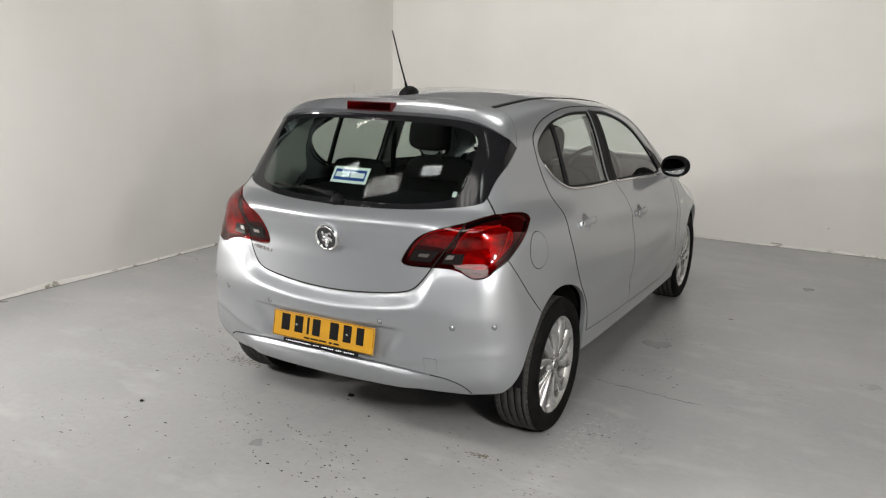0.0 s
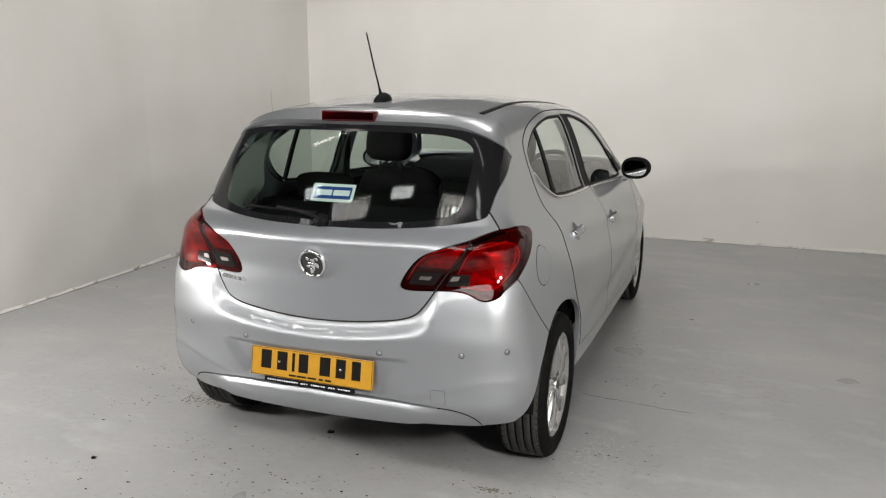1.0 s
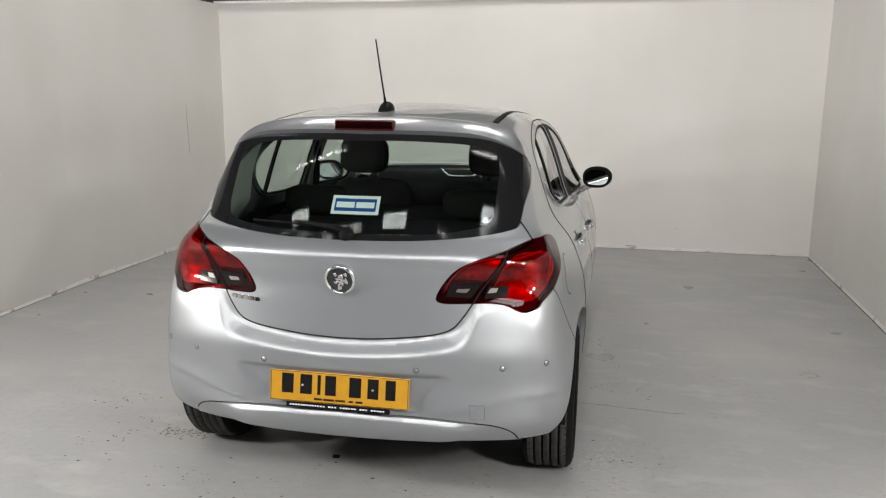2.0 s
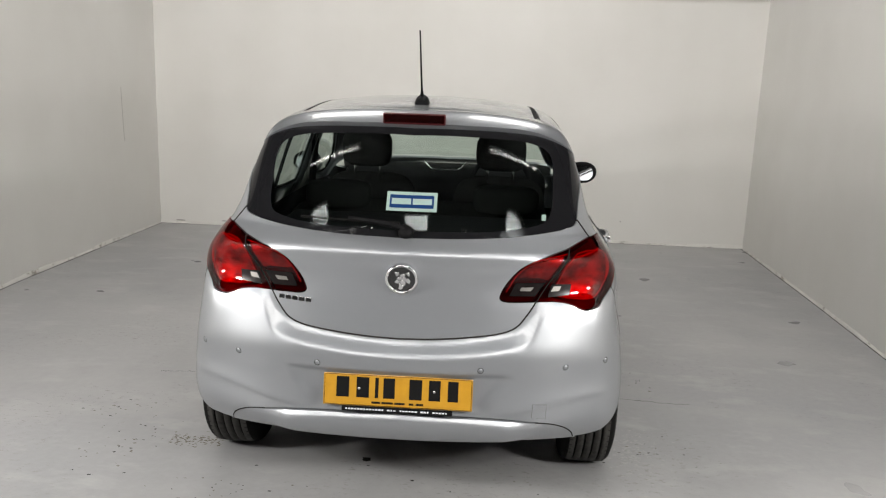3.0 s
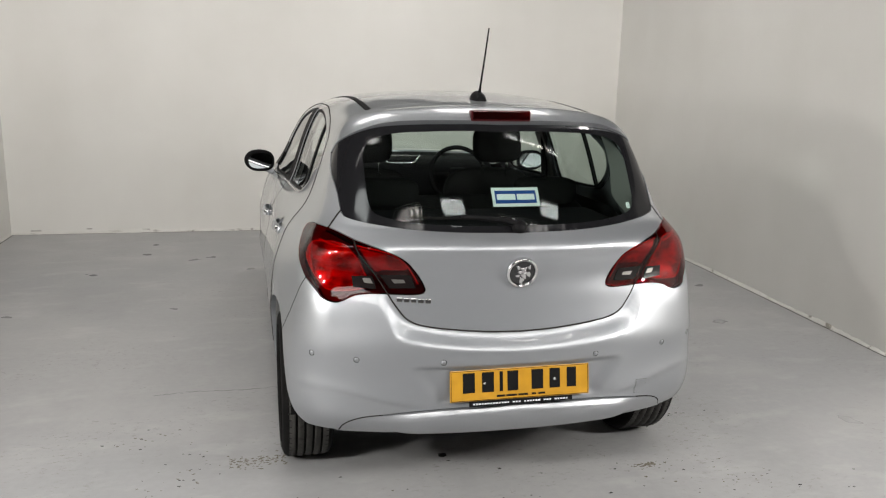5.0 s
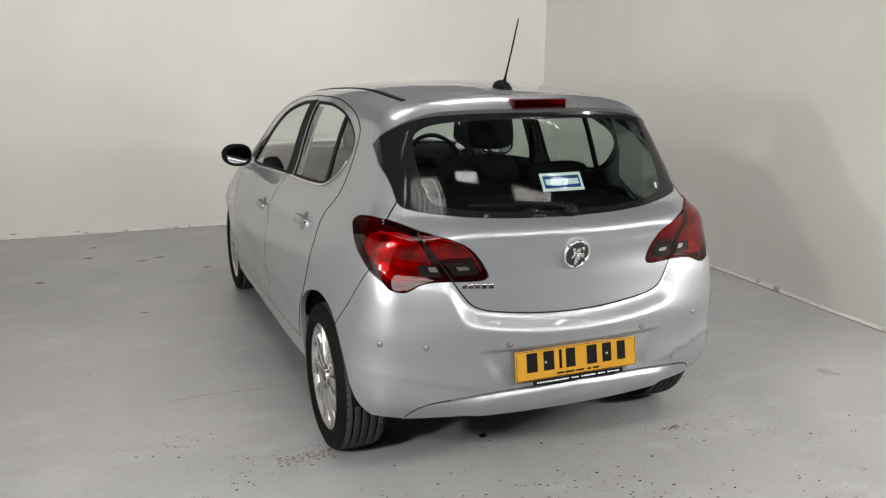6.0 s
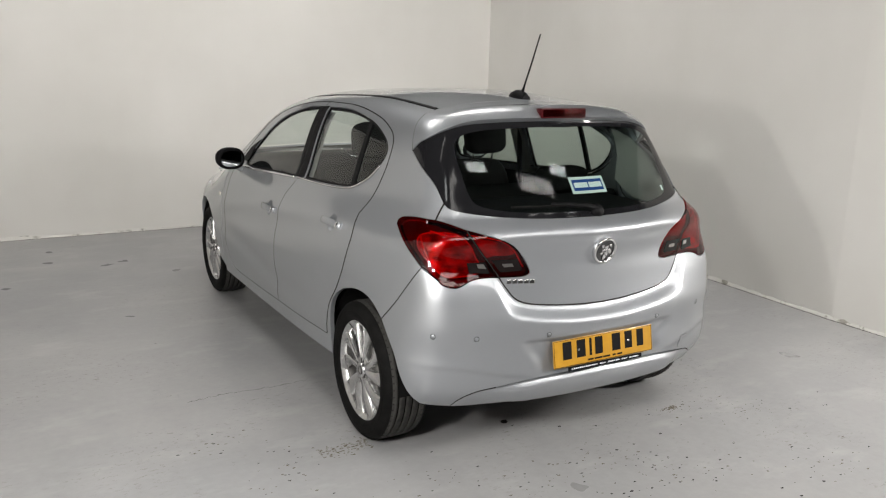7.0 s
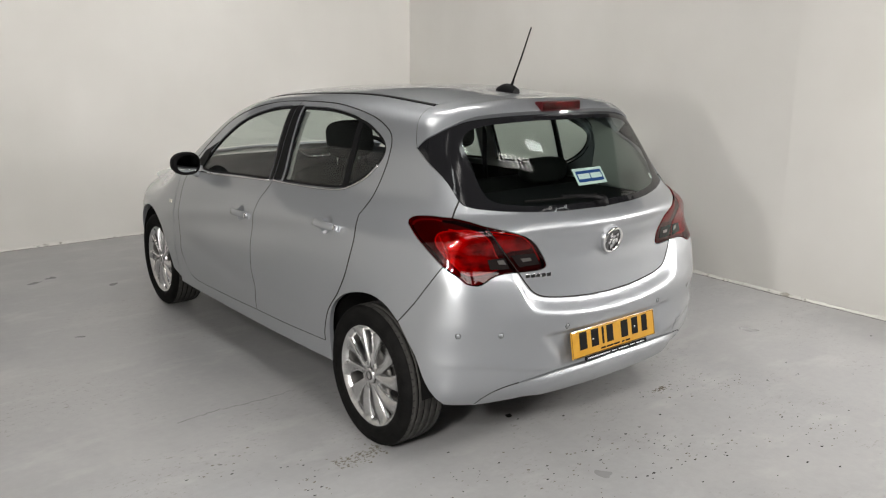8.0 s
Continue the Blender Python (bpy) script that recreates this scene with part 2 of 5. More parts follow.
def side(y, z):
    """Half the body's width."""
    rows = _side_z(z)
    k = np.clip(np.asarray(y, float), SIDE_Y[0], SIDE_Y[-1])
    xs, n = np.array(SIDE_Y), len(SIDE_Y)
    i = np.clip(np.searchsorted(xs, k, side="right") - 1, 0, n - 2)
    take = lambda j: np.take_along_axis(rows, np.clip(j, 0, n - 1)[..., None], -1)[..., 0]
    p0, p1, p2, p3 = take(i - 1), take(i), take(i + 1), take(i + 2)
    d = xs[i + 1] - xs[i]
    t = (k - xs[i]) / d
    da, db = xs[i] - xs[np.clip(i - 1, 0, n - 1)], xs[np.clip(i + 2, 0, n - 1)] - xs[i + 1]
    s1 = (p2 - p0) / (d + da)
    s2 = (p3 - p1) / (d + db)
    w = (1 - t) ** 2 * (1 + 2 * t) * p1 + t * t * (3 - 2 * t) * p2 + t * (1 - t) ** 2 * d * s1 - t * t * (1 - t) * d * s2
    # the shoulder crease that falls from the tail lamp to the front door, and the low one over the sill
    crease = 0.935 - 0.075 * (y - 0.0) - 0.02 * y * y
    on = step(-0.10, 0.30, y) * step(2.5, 1.7, y)
    w = w + on * (0.005 * np.exp(-((z - crease) / 0.035) ** 2) - 0.005 * np.exp(-((z - crease + 0.075) / 0.05) ** 2))
    low = 0.40 + 0.05 * step(0.9, 2.0, y) * 2
    w = w - step(0.2, 0.7, y) * step(2.35, 1.9, y) * 0.008 * np.exp(-((z - low - 0.07) / 0.06) ** 2) * step(low - 0.02, low + 0.05, z)
    return w


_ledge = spline([0.60, 0.668, 0.70, 0.74, 0.80, 0.90, 0.978, 1.003, 1.026, 1.05],
                [-0.6125, -0.6105, -0.6075, -0.6030, -0.599, -0.605, -0.613, -0.581, -0.5455, -0.508])


def _gate(z):
    """The tailgate's middle line: body below, slightly bowed glass above."""
    pane = -0.5360 + 0.72 * (z - 1.04) + 0.085 * (z - 1.04) ** 2
    return np.where(z < 1.026, _ledge(z), pane)


_skirt = spline([0.15, 0.27, 0.34, 0.40, 0.45, 0.52, 0.58, 0.615, 0.65, 0.70, 0.75, 0.82], [-0.488, -0.573, -0.626, -0.646, -0.6500, -0.6485, -0.657, -0.660, -0.655, -0.641, -0.627, -0.606])
GATE_X, GATE_Z = [0, 0.13, 0.27, 0.356, 0.405, 0.438, 0.469, 0.52, 0.60], [0.667, 0.672, 0.686, 0.700, 0.722, 0.762, 0.811, 0.84, 0.85]
_gate_edge = spline(GATE_X, GATE_Z)
_bow2 = spline([0.15, 0.45, 0.65, 0.8, 1.0, 1.15, 1.5], [0.167, 0.149, 0.140, 0.225, 0.357, 0.339, 0.321])
_bow4 = spline([0.15, 0.45, 0.65, 0.8, 1.0, 1.15, 1.5], [0.255, 0.238, 0.241, 0.000, 0.050, 0.110, 0.075])
_roof = spline([-0.4, -0.24, 0.0, 0.4, 0.8, 1.2, 1.6, 1.95, 2.4, 2.7, 3.1, 3.45],
               [1.405, 1.433, 1.455, 1.478, 1.472, 1.453, 1.391, 1.234, 1.008, 0.931, 0.819, 0.640])


def rear(x, z):
    # the recess for the number plate, open below, and the tailgate's hollow under its crease
    flank = 0.300 + 0.075 * step(0.43, 0.56, z)
    foot_z = 0.423 - 0.13 * x**2
    pocket = 0.013 * step(0.036, -0.036, x - flank) * step(0.566, 0.550, z) * step(0.0, 0.032, z - foot_z)
    hollow = 0.012 * step(0.56, 0.30, x) * np.exp(-((z - 0.938) / 0.026) ** 2)
    edge = _gate_edge(x)
    lean = (_gate_edge(x + 0.004) - _gate_edge(x - 0.004)) / 0.008
    t = ((z - edge) / np.sqrt(1 + lean * lean) + 0.048) / 0.040
    base = _gate(z) + (1 - (1 + np.sqrt(t * t + 0.012) - np.sqrt((1 - t) ** 2 + 0.012)) / 2) * (_skirt(z) - _gate(z))
    # the crease that falls from the corner to the plate's lower edge
    low = 0.425 + 0.055 * step(0.33, 0.70, x)
    base = base - 0.007 * step(low - 0.022, low, z) * np.exp(-np.maximum(z - low, 0) / 0.05) * step(0.31, 0.40, x) * step(0.86, 0.70, x)
    return base + _bow2(z) * x**2 + _bow4(z) * x**4 + pocket + hollow


def top(x, y):
    return _roof(y) - 0.10 * x**2 - 0.35 * x**4


def nose(x, z):
    return 3.37 - 0.35 * x**2 - 0.25 * x**4 - 1.2 * np.maximum(z - 0.55, 0) ** 2


def blend(a, b, k):
    """The larger of two, rounded where they meet."""
    h = np.maximum(k - np.abs(a - b), 0) / k
    return np.maximum(a, b) + h * h * k / 4


def inside(p):
    """Below zero inside the body."""
    x, y, z = np.abs(p[..., 0]), p[..., 1], p[..., 2]
    far_x = np.minimum(x, 0.9)
    f = blend(x - side(y, z), rear(far_x, z) - y, 0.085)
    f = blend(f, z - top(far_x, y), 0.05)
    return blend(f, y - nose(x, z), 0.08)


SPINE_A, SPINE_Z, REACH = 0.25, 0.80, 0.9


def cast(o, d, far=2.2):
    """Where rays from inside meet the surface."""
    a, b = np.zeros(len(o)), np.full(len(o), far)
    for _ in range(30):
        m = (a + b) / 2
        hit = inside(o + d * m[:, None]) > 0
        b, a = np.where(hit, m, b), np.where(hit, a, m)
    return o + d * ((a + b) / 2)[:, None]


def girth(uv):
    """Surface points from metres round the car (0 at the tail, plus to the right) and up."""
    u, v = uv[:, 0], uv[:, 1] / REACH
    q = REACH * math.pi / 2
    sg, au = np.where(u < 0, -1.0, 1.0), np.abs(u)
    th = np.minimum(au / REACH, math.pi / 2)
    o = np.stack([0 * u, SPINE_A + np.maximum(au - q, 0), np.full(len(u), SPINE_Z)], 1)
    d = np.stack([sg * np.sin(th) * np.cos(v), -np.cos(th) * np.cos(v), np.sin(v)], 1)
    return cast(o, d)


def ungirth(p):
    q = REACH * math.pi / 2
    sg, ax, y = np.where(p[:, 0] < 0, -1.0, 1.0), np.abs(p[:, 0]), p[:, 1]
    th = np.arctan2(ax, np.maximum(SPINE_A - y, 0))
    u = REACH * th + np.maximum(y - SPINE_A, 0)
    h = np.hypot(ax, np.maximum(SPINE_A - y, 0))
    return np.stack([sg * u, REACH * np.arctan2(p[:, 2] - SPINE_Z, h)], 1)


def normals(p):
    e, g = 0.002, []
    for i in range(3):
        d = np.zeros(3)
        d[i] = e
        g.append(inside(p + d) - inside(p - d))
    g = np.stack(g, 1)
    return g / np.linalg.norm(g, axis=1, keepdims=True)

# ---- building blocks ----


def part(name, bm, mat, parent=None, label=""):
    me = bpy.data.meshes.new(name)
    bm.to_mesh(me)
    bm.free()
    me.materials.append(mat)
    ob = new(name, me)
    ob.parent = parent
    return tagged(ob, label)


def mesh_part(name, verts, faces, mat, parent=None, label="", smooth=True):
    me = bpy.data.meshes.new(name)
    me.from_pydata([tuple(v) for v in verts], [], faces)
    me.polygons.foreach_set("use_smooth", [smooth] * len(me.polygons))
    me.materials.append(mat)
    ob = new(name, me)
    ob.parent = parent
    return tagged(ob, label)


def smooth(bm, angle=35):
    for f in bm.faces:
        f.smooth = True
    for e in bm.edges:
        if len(e.link_faces) == 2 and e.calc_face_angle(0) > radians(angle):
            e.smooth = False
    return bm


def box(bm, at, size, bevel=0.0, turn=None, segments=2):
    """A bevelled box joined to bm."""
    b = bmesh.new()
    bmesh.ops.create_cube(b, size=1, matrix=Matrix.Diagonal((*size, 1)))
    if bevel:
        bmesh.ops.bevel(b, geom=list(b.edges), offset=bevel, segments=segments, affect="EDGES", profile=0.5)
    b.transform(Matrix.Translation(at) @ (turn or Matrix()))
    me = bpy.data.meshes.new("tmp")
    b.to_mesh(me)
    b.free()
    bm.from_mesh(me)
    bpy.data.meshes.remove(me)
    return bm


def lathe(bm, profile, segments, m=None, arc=2 * math.pi):
    """A profile of (radius, height) turned round z."""
    full = abs(arc - 2 * math.pi) < 1e-6
    n = segments if full else segments + 1
    rings = [[bm.verts.new((m or Matrix()) @ Vector((r * math.cos(arc * i / segments), r * math.sin(arc * i / segments), h))) for i in range(n)] for r, h in profile]
    for a, b in zip(rings, rings[1:]):
        for i in range(n if full else n - 1):
            j = (i + 1) % n
            bm.faces.new((a[i], a[j], b[j], b[i]))
    return bm


def tube(bm, pts, radius, sides=8, taper=None):
    """A round bar along a line of points."""
    pts = [Vector(p) for p in pts]
    rings = []
    for i, p in enumerate(pts):
        d = (pts[min(i + 1, len(pts) - 1)] - pts[max(i - 1, 0)]).normalized()
        a = d.cross(Vector((0, 0, 1)) if abs(d.z) < 0.95 else Vector((1, 0, 0))).normalized()
        b = d.cross(a)
        r = radius if taper is None else radius + (taper - radius) * i / (len(pts) - 1)
        rings.append([bm.verts.new(p + a * r * math.cos(2 * math.pi * k / sides) + b * r * math.sin(2 * math.pi * k / sides)) for k in range(sides)])
    for a, b in zip(rings, rings[1:]):
        for k in range(sides):
            bm.faces.new((a[k], a[(k + 1) % sides], b[(k + 1) % sides], b[k]))
    bm.faces.new(rings[0][::-1])
    bm.faces.new(rings[-1])
    return bm


def slab(bm, outline, thick, m):
    """A flat plate with a closed outline (x, y), extruded up by thick, then placed by m."""
    lo = [bm.verts.new(m @ Vector((x, y, 0))) for x, y in outline]
    hi = [bm.verts.new(m @ Vector((x, y, thick))) for x, y in outline]
    bm.faces.new(lo[::-1])
    bm.faces.new(hi)
    n = len(lo)
    for i in range(n):
        bm.faces.new((lo[i], lo[(i + 1) % n], hi[(i + 1) % n], hi[i]))
    return bm


def curve(pts, n=8):
    """A Catmull-Rom line through the points."""
    p = [np.array(q, float) for q in pts]
    if len(p) == 2:
        return [p[0] + (p[1] - p[0]) * i / n for i in range(n + 1)]
    p = [2 * p[0] - p[1]] + p + [2 * p[-1] - p[-2]]
    out = []
    for a, b, c, d in zip(p, p[1:], p[2:], p[3:]):
        for i in range(n):
            t = i / n
            out.append(0.5 * (2 * b + (c - a) * t + (2 * a - 5 * b + 4 * c - d) * t * t + (3 * b - a - 3 * c + d) * t**3))
    return out + [p[-2]]


def loop(*lines):
    """Joins lines end to end into a closed outline; a line may be given as (line, -1) to run backwards."""
    out = []
    for ln in lines:
        if isinstance(ln, tuple):
            ln = ln[0][::-1]
        for q in ln:
            if not out or np.linalg.norm(out[-1] - q) > 1e-5:
                out.append(q)
    if np.linalg.norm(out[0] - out[-1]) < 1e-5:
        out.pop()
    return np.array(out)


def mirror(pts):
    return [np.array((-p[0], *p[1:])) for p in pts]


def resample(poly, h):
    q = np.vstack([poly, poly[:1]])
    keep = []
    for a, b in zip(q, q[1:]):
        n = max(1, int(math.ceil(np.linalg.norm(b - a) / h)))
        keep += [a + (b - a) * i / n for i in range(n)]
    return np.array(keep)


def signed(poly):
    x, y = poly[:, 0], poly[:, 1]
    return 0.5 * np.sum(x * np.roll(y, -1) - y * np.roll(x, -1))


def shrink(poly, g):
    """Moves a closed outline inwards by g (outwards for minus)."""
    if signed(poly) < 0:
        poly = poly[::-1]
    a, b = poly - np.roll(poly, 1, 0), np.roll(poly, -1, 0) - poly
    na = np.stack([-a[:, 1], a[:, 0]], 1) / (np.linalg.norm(a, axis=1, keepdims=True) + 1e-12)
    nb = np.stack([-b[:, 1], b[:, 0]], 1) / (np.linalg.norm(b, axis=1, keepdims=True) + 1e-12)
    n = na + nb
    n = n / np.maximum((n * n).sum(1, keepdims=True) / 2, 0.5)
    return poly + n * g


def within(pts, poly):
    out = np.zeros(len(pts), bool)
    x, y = pts[:, 0], pts[:, 1]
    for (x0, y0), (x1, y1) in zip(poly, np.roll(poly, -1, 0)):
        if y0 != y1:
            out ^= ((y0 > y) != (y1 > y)) & (x < (x1 - x0) * (y - y0) / (y1 - y0) + x0)
    return out


def roofmap(xy):
    o = np.stack([xy[:, 0], xy[:, 1], np.full(len(xy), SPINE_Z)], 1)
    return cast(o, np.tile([0.0, 0.0, 1.0], (len(o), 1)))


def patch(name, outline, mat, parent=None, label="", holes=(), h=0.016, gap=0.0018, depth=0.014, lift=0.0, raise_by=None, over=None, square=True):
    """A panel of the body: a closed outline, laid on the surface, with turned-in edges.
    over: the map from two numbers to the surface, for outlines that are given in those numbers already."""
    to3 = over or girth
    flat = (lambda q: np.asarray(q)[:, :2]) if over else (lambda q: ungirth(np.asarray(q)))
    rims = [resample(shrink(resample(flat(outline), h * 0.8), gap), h * 0.8)]
    rims += [resample(shrink(resample(flat(q), h * 0.8), -gap), h * 0.8) for q in holes]
    lo, hi = rims[0].min(0), rims[0].max(0)
    gx, gy = np.meshgrid(np.arange(lo[0] + h / 2, hi[0], h), np.arange(lo[1] + h / 2, hi[1], h))
    g = np.stack([gx.ravel(), gy.ravel()], 1)
    ok = within(g, rims[0])
    for r in rims[1:]:
        ok &= ~within(g, r)
    g = g[ok]
    rim = np.vstack(rims)
    far = np.empty(len(g), bool)
    for i in range(0, len(g), 4000):
        far[i:i + 4000] = (((g[i:i + 4000, None] - rim[None]) ** 2).sum(2).min(1)) > (0.5 * h) ** 2
    pts = np.vstack([rim, g[far]])
    edges, k = [], 0
    for r in rims:
        edges += [(k + i, k + (i + 1) % len(r)) for i in range(len(r))]
        k += len(r)
    vs, _, fs, _, _, _ = delaunay_2d_cdt([Vector(p) for p in pts], edges, [], 0, 1e-7)
    vs = np.array([tuple(v) for v in vs])
    fs = np.array([f for f in fs if len(f) == 3])
    ab, ac = vs[fs[:, 1]] - vs[fs[:, 0]], vs[fs[:, 2]] - vs[fs[:, 0]]
    fs = fs[np.abs(ab[:, 0] * ac[:, 1] - ab[:, 1] * ac[:, 0]) > 0.01 * h * h]
    mid = vs[fs].mean(1)
    ok = within(mid, rims[0])
    for r in rims[1:]:
        ok &= ~within(mid, r)
    fs = fs[ok]
    p = to3(vs)
    n = normals(p)
    up = np.full(len(p), lift)
    if raise_by:
        up = up + raise_by(p)
    p = p + n * up[:, None]
    a, b, c = p[fs[:, 0]], p[fs[:, 1]], p[fs[:, 2]]
    turn = (np.cross(b - a, c - a) * n[fs[:, 0]]).sum(1) < 0
    fs[turn] = fs[turn][:, ::-1]
    # turned-in edge along the rim, with a small radius
    count = {}
    for f in fs:
        for i in range(3):
            e = (int(f[i]), int(f[(i + 1) % 3]))
            count[e] = 1
    rim_edges = [e for e in count if (e[1], e[0]) not in count]
    ids = sorted({i for e in rim_edges for i in e})
    base, at = len(p), {}
    extra = []
    for j, i in enumerate(ids):
        at[i] = base + 2 * j
        extra += [p[i], p[i] - n[i] * depth]
    faces = [tuple(map(int, f)) for f in fs]
    faces += [(b, a, at[a] + 1, at[b] + 1) for a, b in rim_edges] if depth and not square else []
    if depth and square:
        faces += [(at[b], at[a], at[a] + 1, at[b] + 1) for a, b in rim_edges]
    allp = np.vstack([p, np.array(extra)]) if depth else p
    return mesh_part(name, allp, faces, mat, parent, label)


def on_body(x, y, z):
    """The surface point nearest along the star, its outward normal, and a pose with z outwards and y upwards."""
    p = girth(ungirth(np.array([(x, y, z)], float)))
    n = Vector(normals(p)[0])
    p = Vector(p[0])
    right = Vector((0, 0, 1)).cross(n).normalized()
    return p, n, Matrix.Translation(p) @ Matrix((right, n.cross(right), n)).transposed().to_4x4()

# ---- the room ----
RIGHT = [(2.66, -3.7), (2.655, 0.12), (2.715, 1.30), (2.772, 2.6), (2.84, 4.72)]
LEFT = [(-3.09, -3.7), (-3.084, 1.10), (-3.118, 2.2), (-3.10, 3.35), (-3.07, 4.76)]


def wall(name, line, out, label, mat=None):
    """A wall of boards along a line of (x, y), 0.15 thick, with its chipped foot."""
    bm = bmesh.new()
    for (xa, ya), (xb, yb) in zip(line, line[1:]):
        d = Vector((xb - xa, yb - ya, 0)).normalized()
        o = Vector(out) * 0.15
        v = [bm.verts.new(q) for z in (0, WALL_TOP) for q in ((xa, ya, z), (xb, yb, z), (xb + o.x, yb + o.y, z), (xa + o.x, ya + o.y, z))]
        for f in ((0, 1, 2, 3), (7, 6, 5, 4), (0, 4, 5, 1), (1, 5, 6, 2), (2, 6, 7, 3), (3, 7, 4, 0)):
            bm.faces.new([v[i] for i in f])
    bmesh.ops.recalc_face_normals(bm, faces=bm.faces)
    ob = part(name, bm, mat or M_wall)
    tagged(ob, label, "wall", kind="structure")
    return ob


def foot(name, line, out, seed):
    """A ragged strip of broken plaster and dirt where a wall meets the floor."""
    rnd = random.Random(seed)
    bm, o = bmesh.new(), Vector(out)
    rows = []
    for (xa, ya), (xb, yb) in zip(line, line[1:]):
        n = int(math.hypot(xb - xa, yb - ya) / 0.03)
        for i in range(n):
            t = i / n
            p = Vector((xa + (xb - xa) * t, ya + (yb - ya) * t, 0))
            s = noise.noise(p * 1.7 + Vector((seed, 0, 0)))
            hgt = 0.012 + 0.028 * max(0.0, s + 0.15) + 0.010 * rnd.random()
            out_by = 0.004 + 0.006 * rnd.random()
            rows.append([bm.verts.new(p - o * (out_by + 0.004)), bm.verts.new(p - o * out_by + Vector((0, 0, hgt * 0.6))), bm.verts.new(p - o * 0.0015 + Vector((0, 0, hgt)))])
    for a, b in zip(rows, rows[1:]):
        for i in range(2):
            bm.faces.new((a[i], b[i], b[i + 1], a[i + 1]))
    return tagged(part(name, smooth(bm), M_skirt), "chipped dirty plaster edge along the wall's foot", "wall foot", kind="structure")


wall("wall_right", RIGHT, (1, 0, 0), "white painted side wall of jointed boards")
wall("wall_left", LEFT, (-1, 0, 0), "white painted side wall with faint scuffs")
wall("wall_back", [(-3.07, 4.76), (2.84, 4.72)], (0, 1, 0), "white painted back wall behind the car")


bm = bmesh.new()
tube(bm, [(-3.0862, 4.01, 1.38), (-3.0860, 4.02, 1.20), (-3.0858, 4.025, 1.05), (-3.0856, 4.04, 0.89)], 0.0022, 6)
part("wall_scratch", bm, M_scuff, bpy.data.objects["wall_left"], "thin grey scratch in the paint")
for x, y, z, size in ((-2.4, 4.754, 0.045, 0.05), (1.62, 4.727, 0.22, 0.012), (-1.9, 4.752, 0.03, 0.07), (1.2, 4.729, 0.03, 0.10), (-2.86, 4.756, 0.035, 0.09)):
    bm = bmesh.new()
    box(bm, (x, y - 0.0005, z), (size, 0.003, 0.010), 0.001, segments=1)
    part("wall_mark", bm, M_scuff, bpy.data.objects["wall_back"], "grey scuff on the white wall")


def gap_strip(line, out):
    """A flat dark strip that stands in for the shadow gap between a wall and the floor."""
    bm, o = bmesh.new(), Vector(out)
    for (xa, ya), (xb, yb) in zip(line, line[1:]):
        v = [bm.verts.new(q) for q in (Vector((xa, ya, 0.0015)) - o * 0.001, Vector((xb, yb, 0.0015)) - o * 0.001, Vector((xb, yb, 0.0015)) - o * 0.018, Vector((xa, ya, 0.0015)) - o * 0.018)]
        bm.faces.new(v)
    return tagged(part("gap_strip", bm, M_joint), "flat dark strip standing in for the shadow gap between wall and floor", "joint", kind="structure")


gap_strip(RIGHT, (1, 0, 0))
gap_strip(LEFT, (-1, 0, 0))
gap_strip([(-3.07, 4.76), (2.84, 4.72)], (0, 1, 0))
foot("baseboard_right", RIGHT, (1, 0, 0), 3)
foot("baseboard_left", LEFT, (-1, 0, 0), 11)
foot("baseboard_back", [(-3.07, 4.76), (2.84, 4.72)], (0, 1, 0), 23)

bm = bmesh.new()
box(bm, (-0.2, -1.5, -0.06), (13.2, 15.2, 0.12))
floor = tagged(part("floor", bm, M_floor), "grey painted concrete floor, scuffed and stained", "floor", kind="structure")
bm = bmesh.new()
box(bm, (-0.2, -1.5, CEILING + 0.05), (13.2, 15.2, 0.1))
for k in range(-6, 5):
    box(bm, (-0.2, 1.4 * k + 0.7, CEILING - 0.05), (13.0, 0.09, 0.10))
tagged(part("ceiling", bm, M_ceiling), "dark hall ceiling with cross beams above the booth", "ceiling", kind="structure")
# added walls out of view round the open booth, dark to hold back bounce light
for name, at, size in (("unseen_wall_west", (-6.75, -1.5, CEILING / 2), (0.1, 15.2, CEILING)), ("unseen_wall_east", (6.35, -1.5, CEILING / 2), (0.1, 15.2, CEILING)),
                       ("unseen_wall_north", (-0.2, 6.05, CEILING / 2), (13.0, 0.1, CEILING)), ("unseen_wall_south", (-0.2, -9.05, CEILING / 2), (13.0, 0.1, CEILING))):
    bm = bmesh.new()
    box(bm, at, size)
    tagged(part(name, bm, M_unseen_wall), "plain dark wall out of view, added to cut bounce light", "wall", kind="structure")
bm = bmesh.new()
box(bm, (-0.12, 4.745, WALL_TOP + 0.012), (5.95, 0.09, 0.024), 0.004)
tagged(part("trim", bm, M_white_metal), "thin pale capping along the wall's top", "trim", kind="structure")


def crack(points, width, seed):
    rnd = random.Random(seed)
    bm, rows = bmesh.new(), []
    line = curve(points, 14)
    for p in line:
        w = width * (0.35 + rnd.random())
        c = Vector((p[0] + rnd.uniform(-0.008, 0.008), p[1] + rnd.uniform(-0.008, 0.008), 0.0012))
        rows.append((bm.verts.new(c + Vector((0, -w, 0))), bm.verts.new(c + Vector((0, w, 0)))))
    for a, b in zip(rows, rows[1:]):
        bm.faces.new((a[0], b[0], b[1], a[1]))
    return tagged(part("floor_crack", bm, M_joint, floor), "thin dark crack in the concrete")

# ---- the car ----
car = new("hatchback_car")
car.location = (0, 0, 0)
tagged(car, "silver five-door hatchback parked on the grey floor, clean", "car")

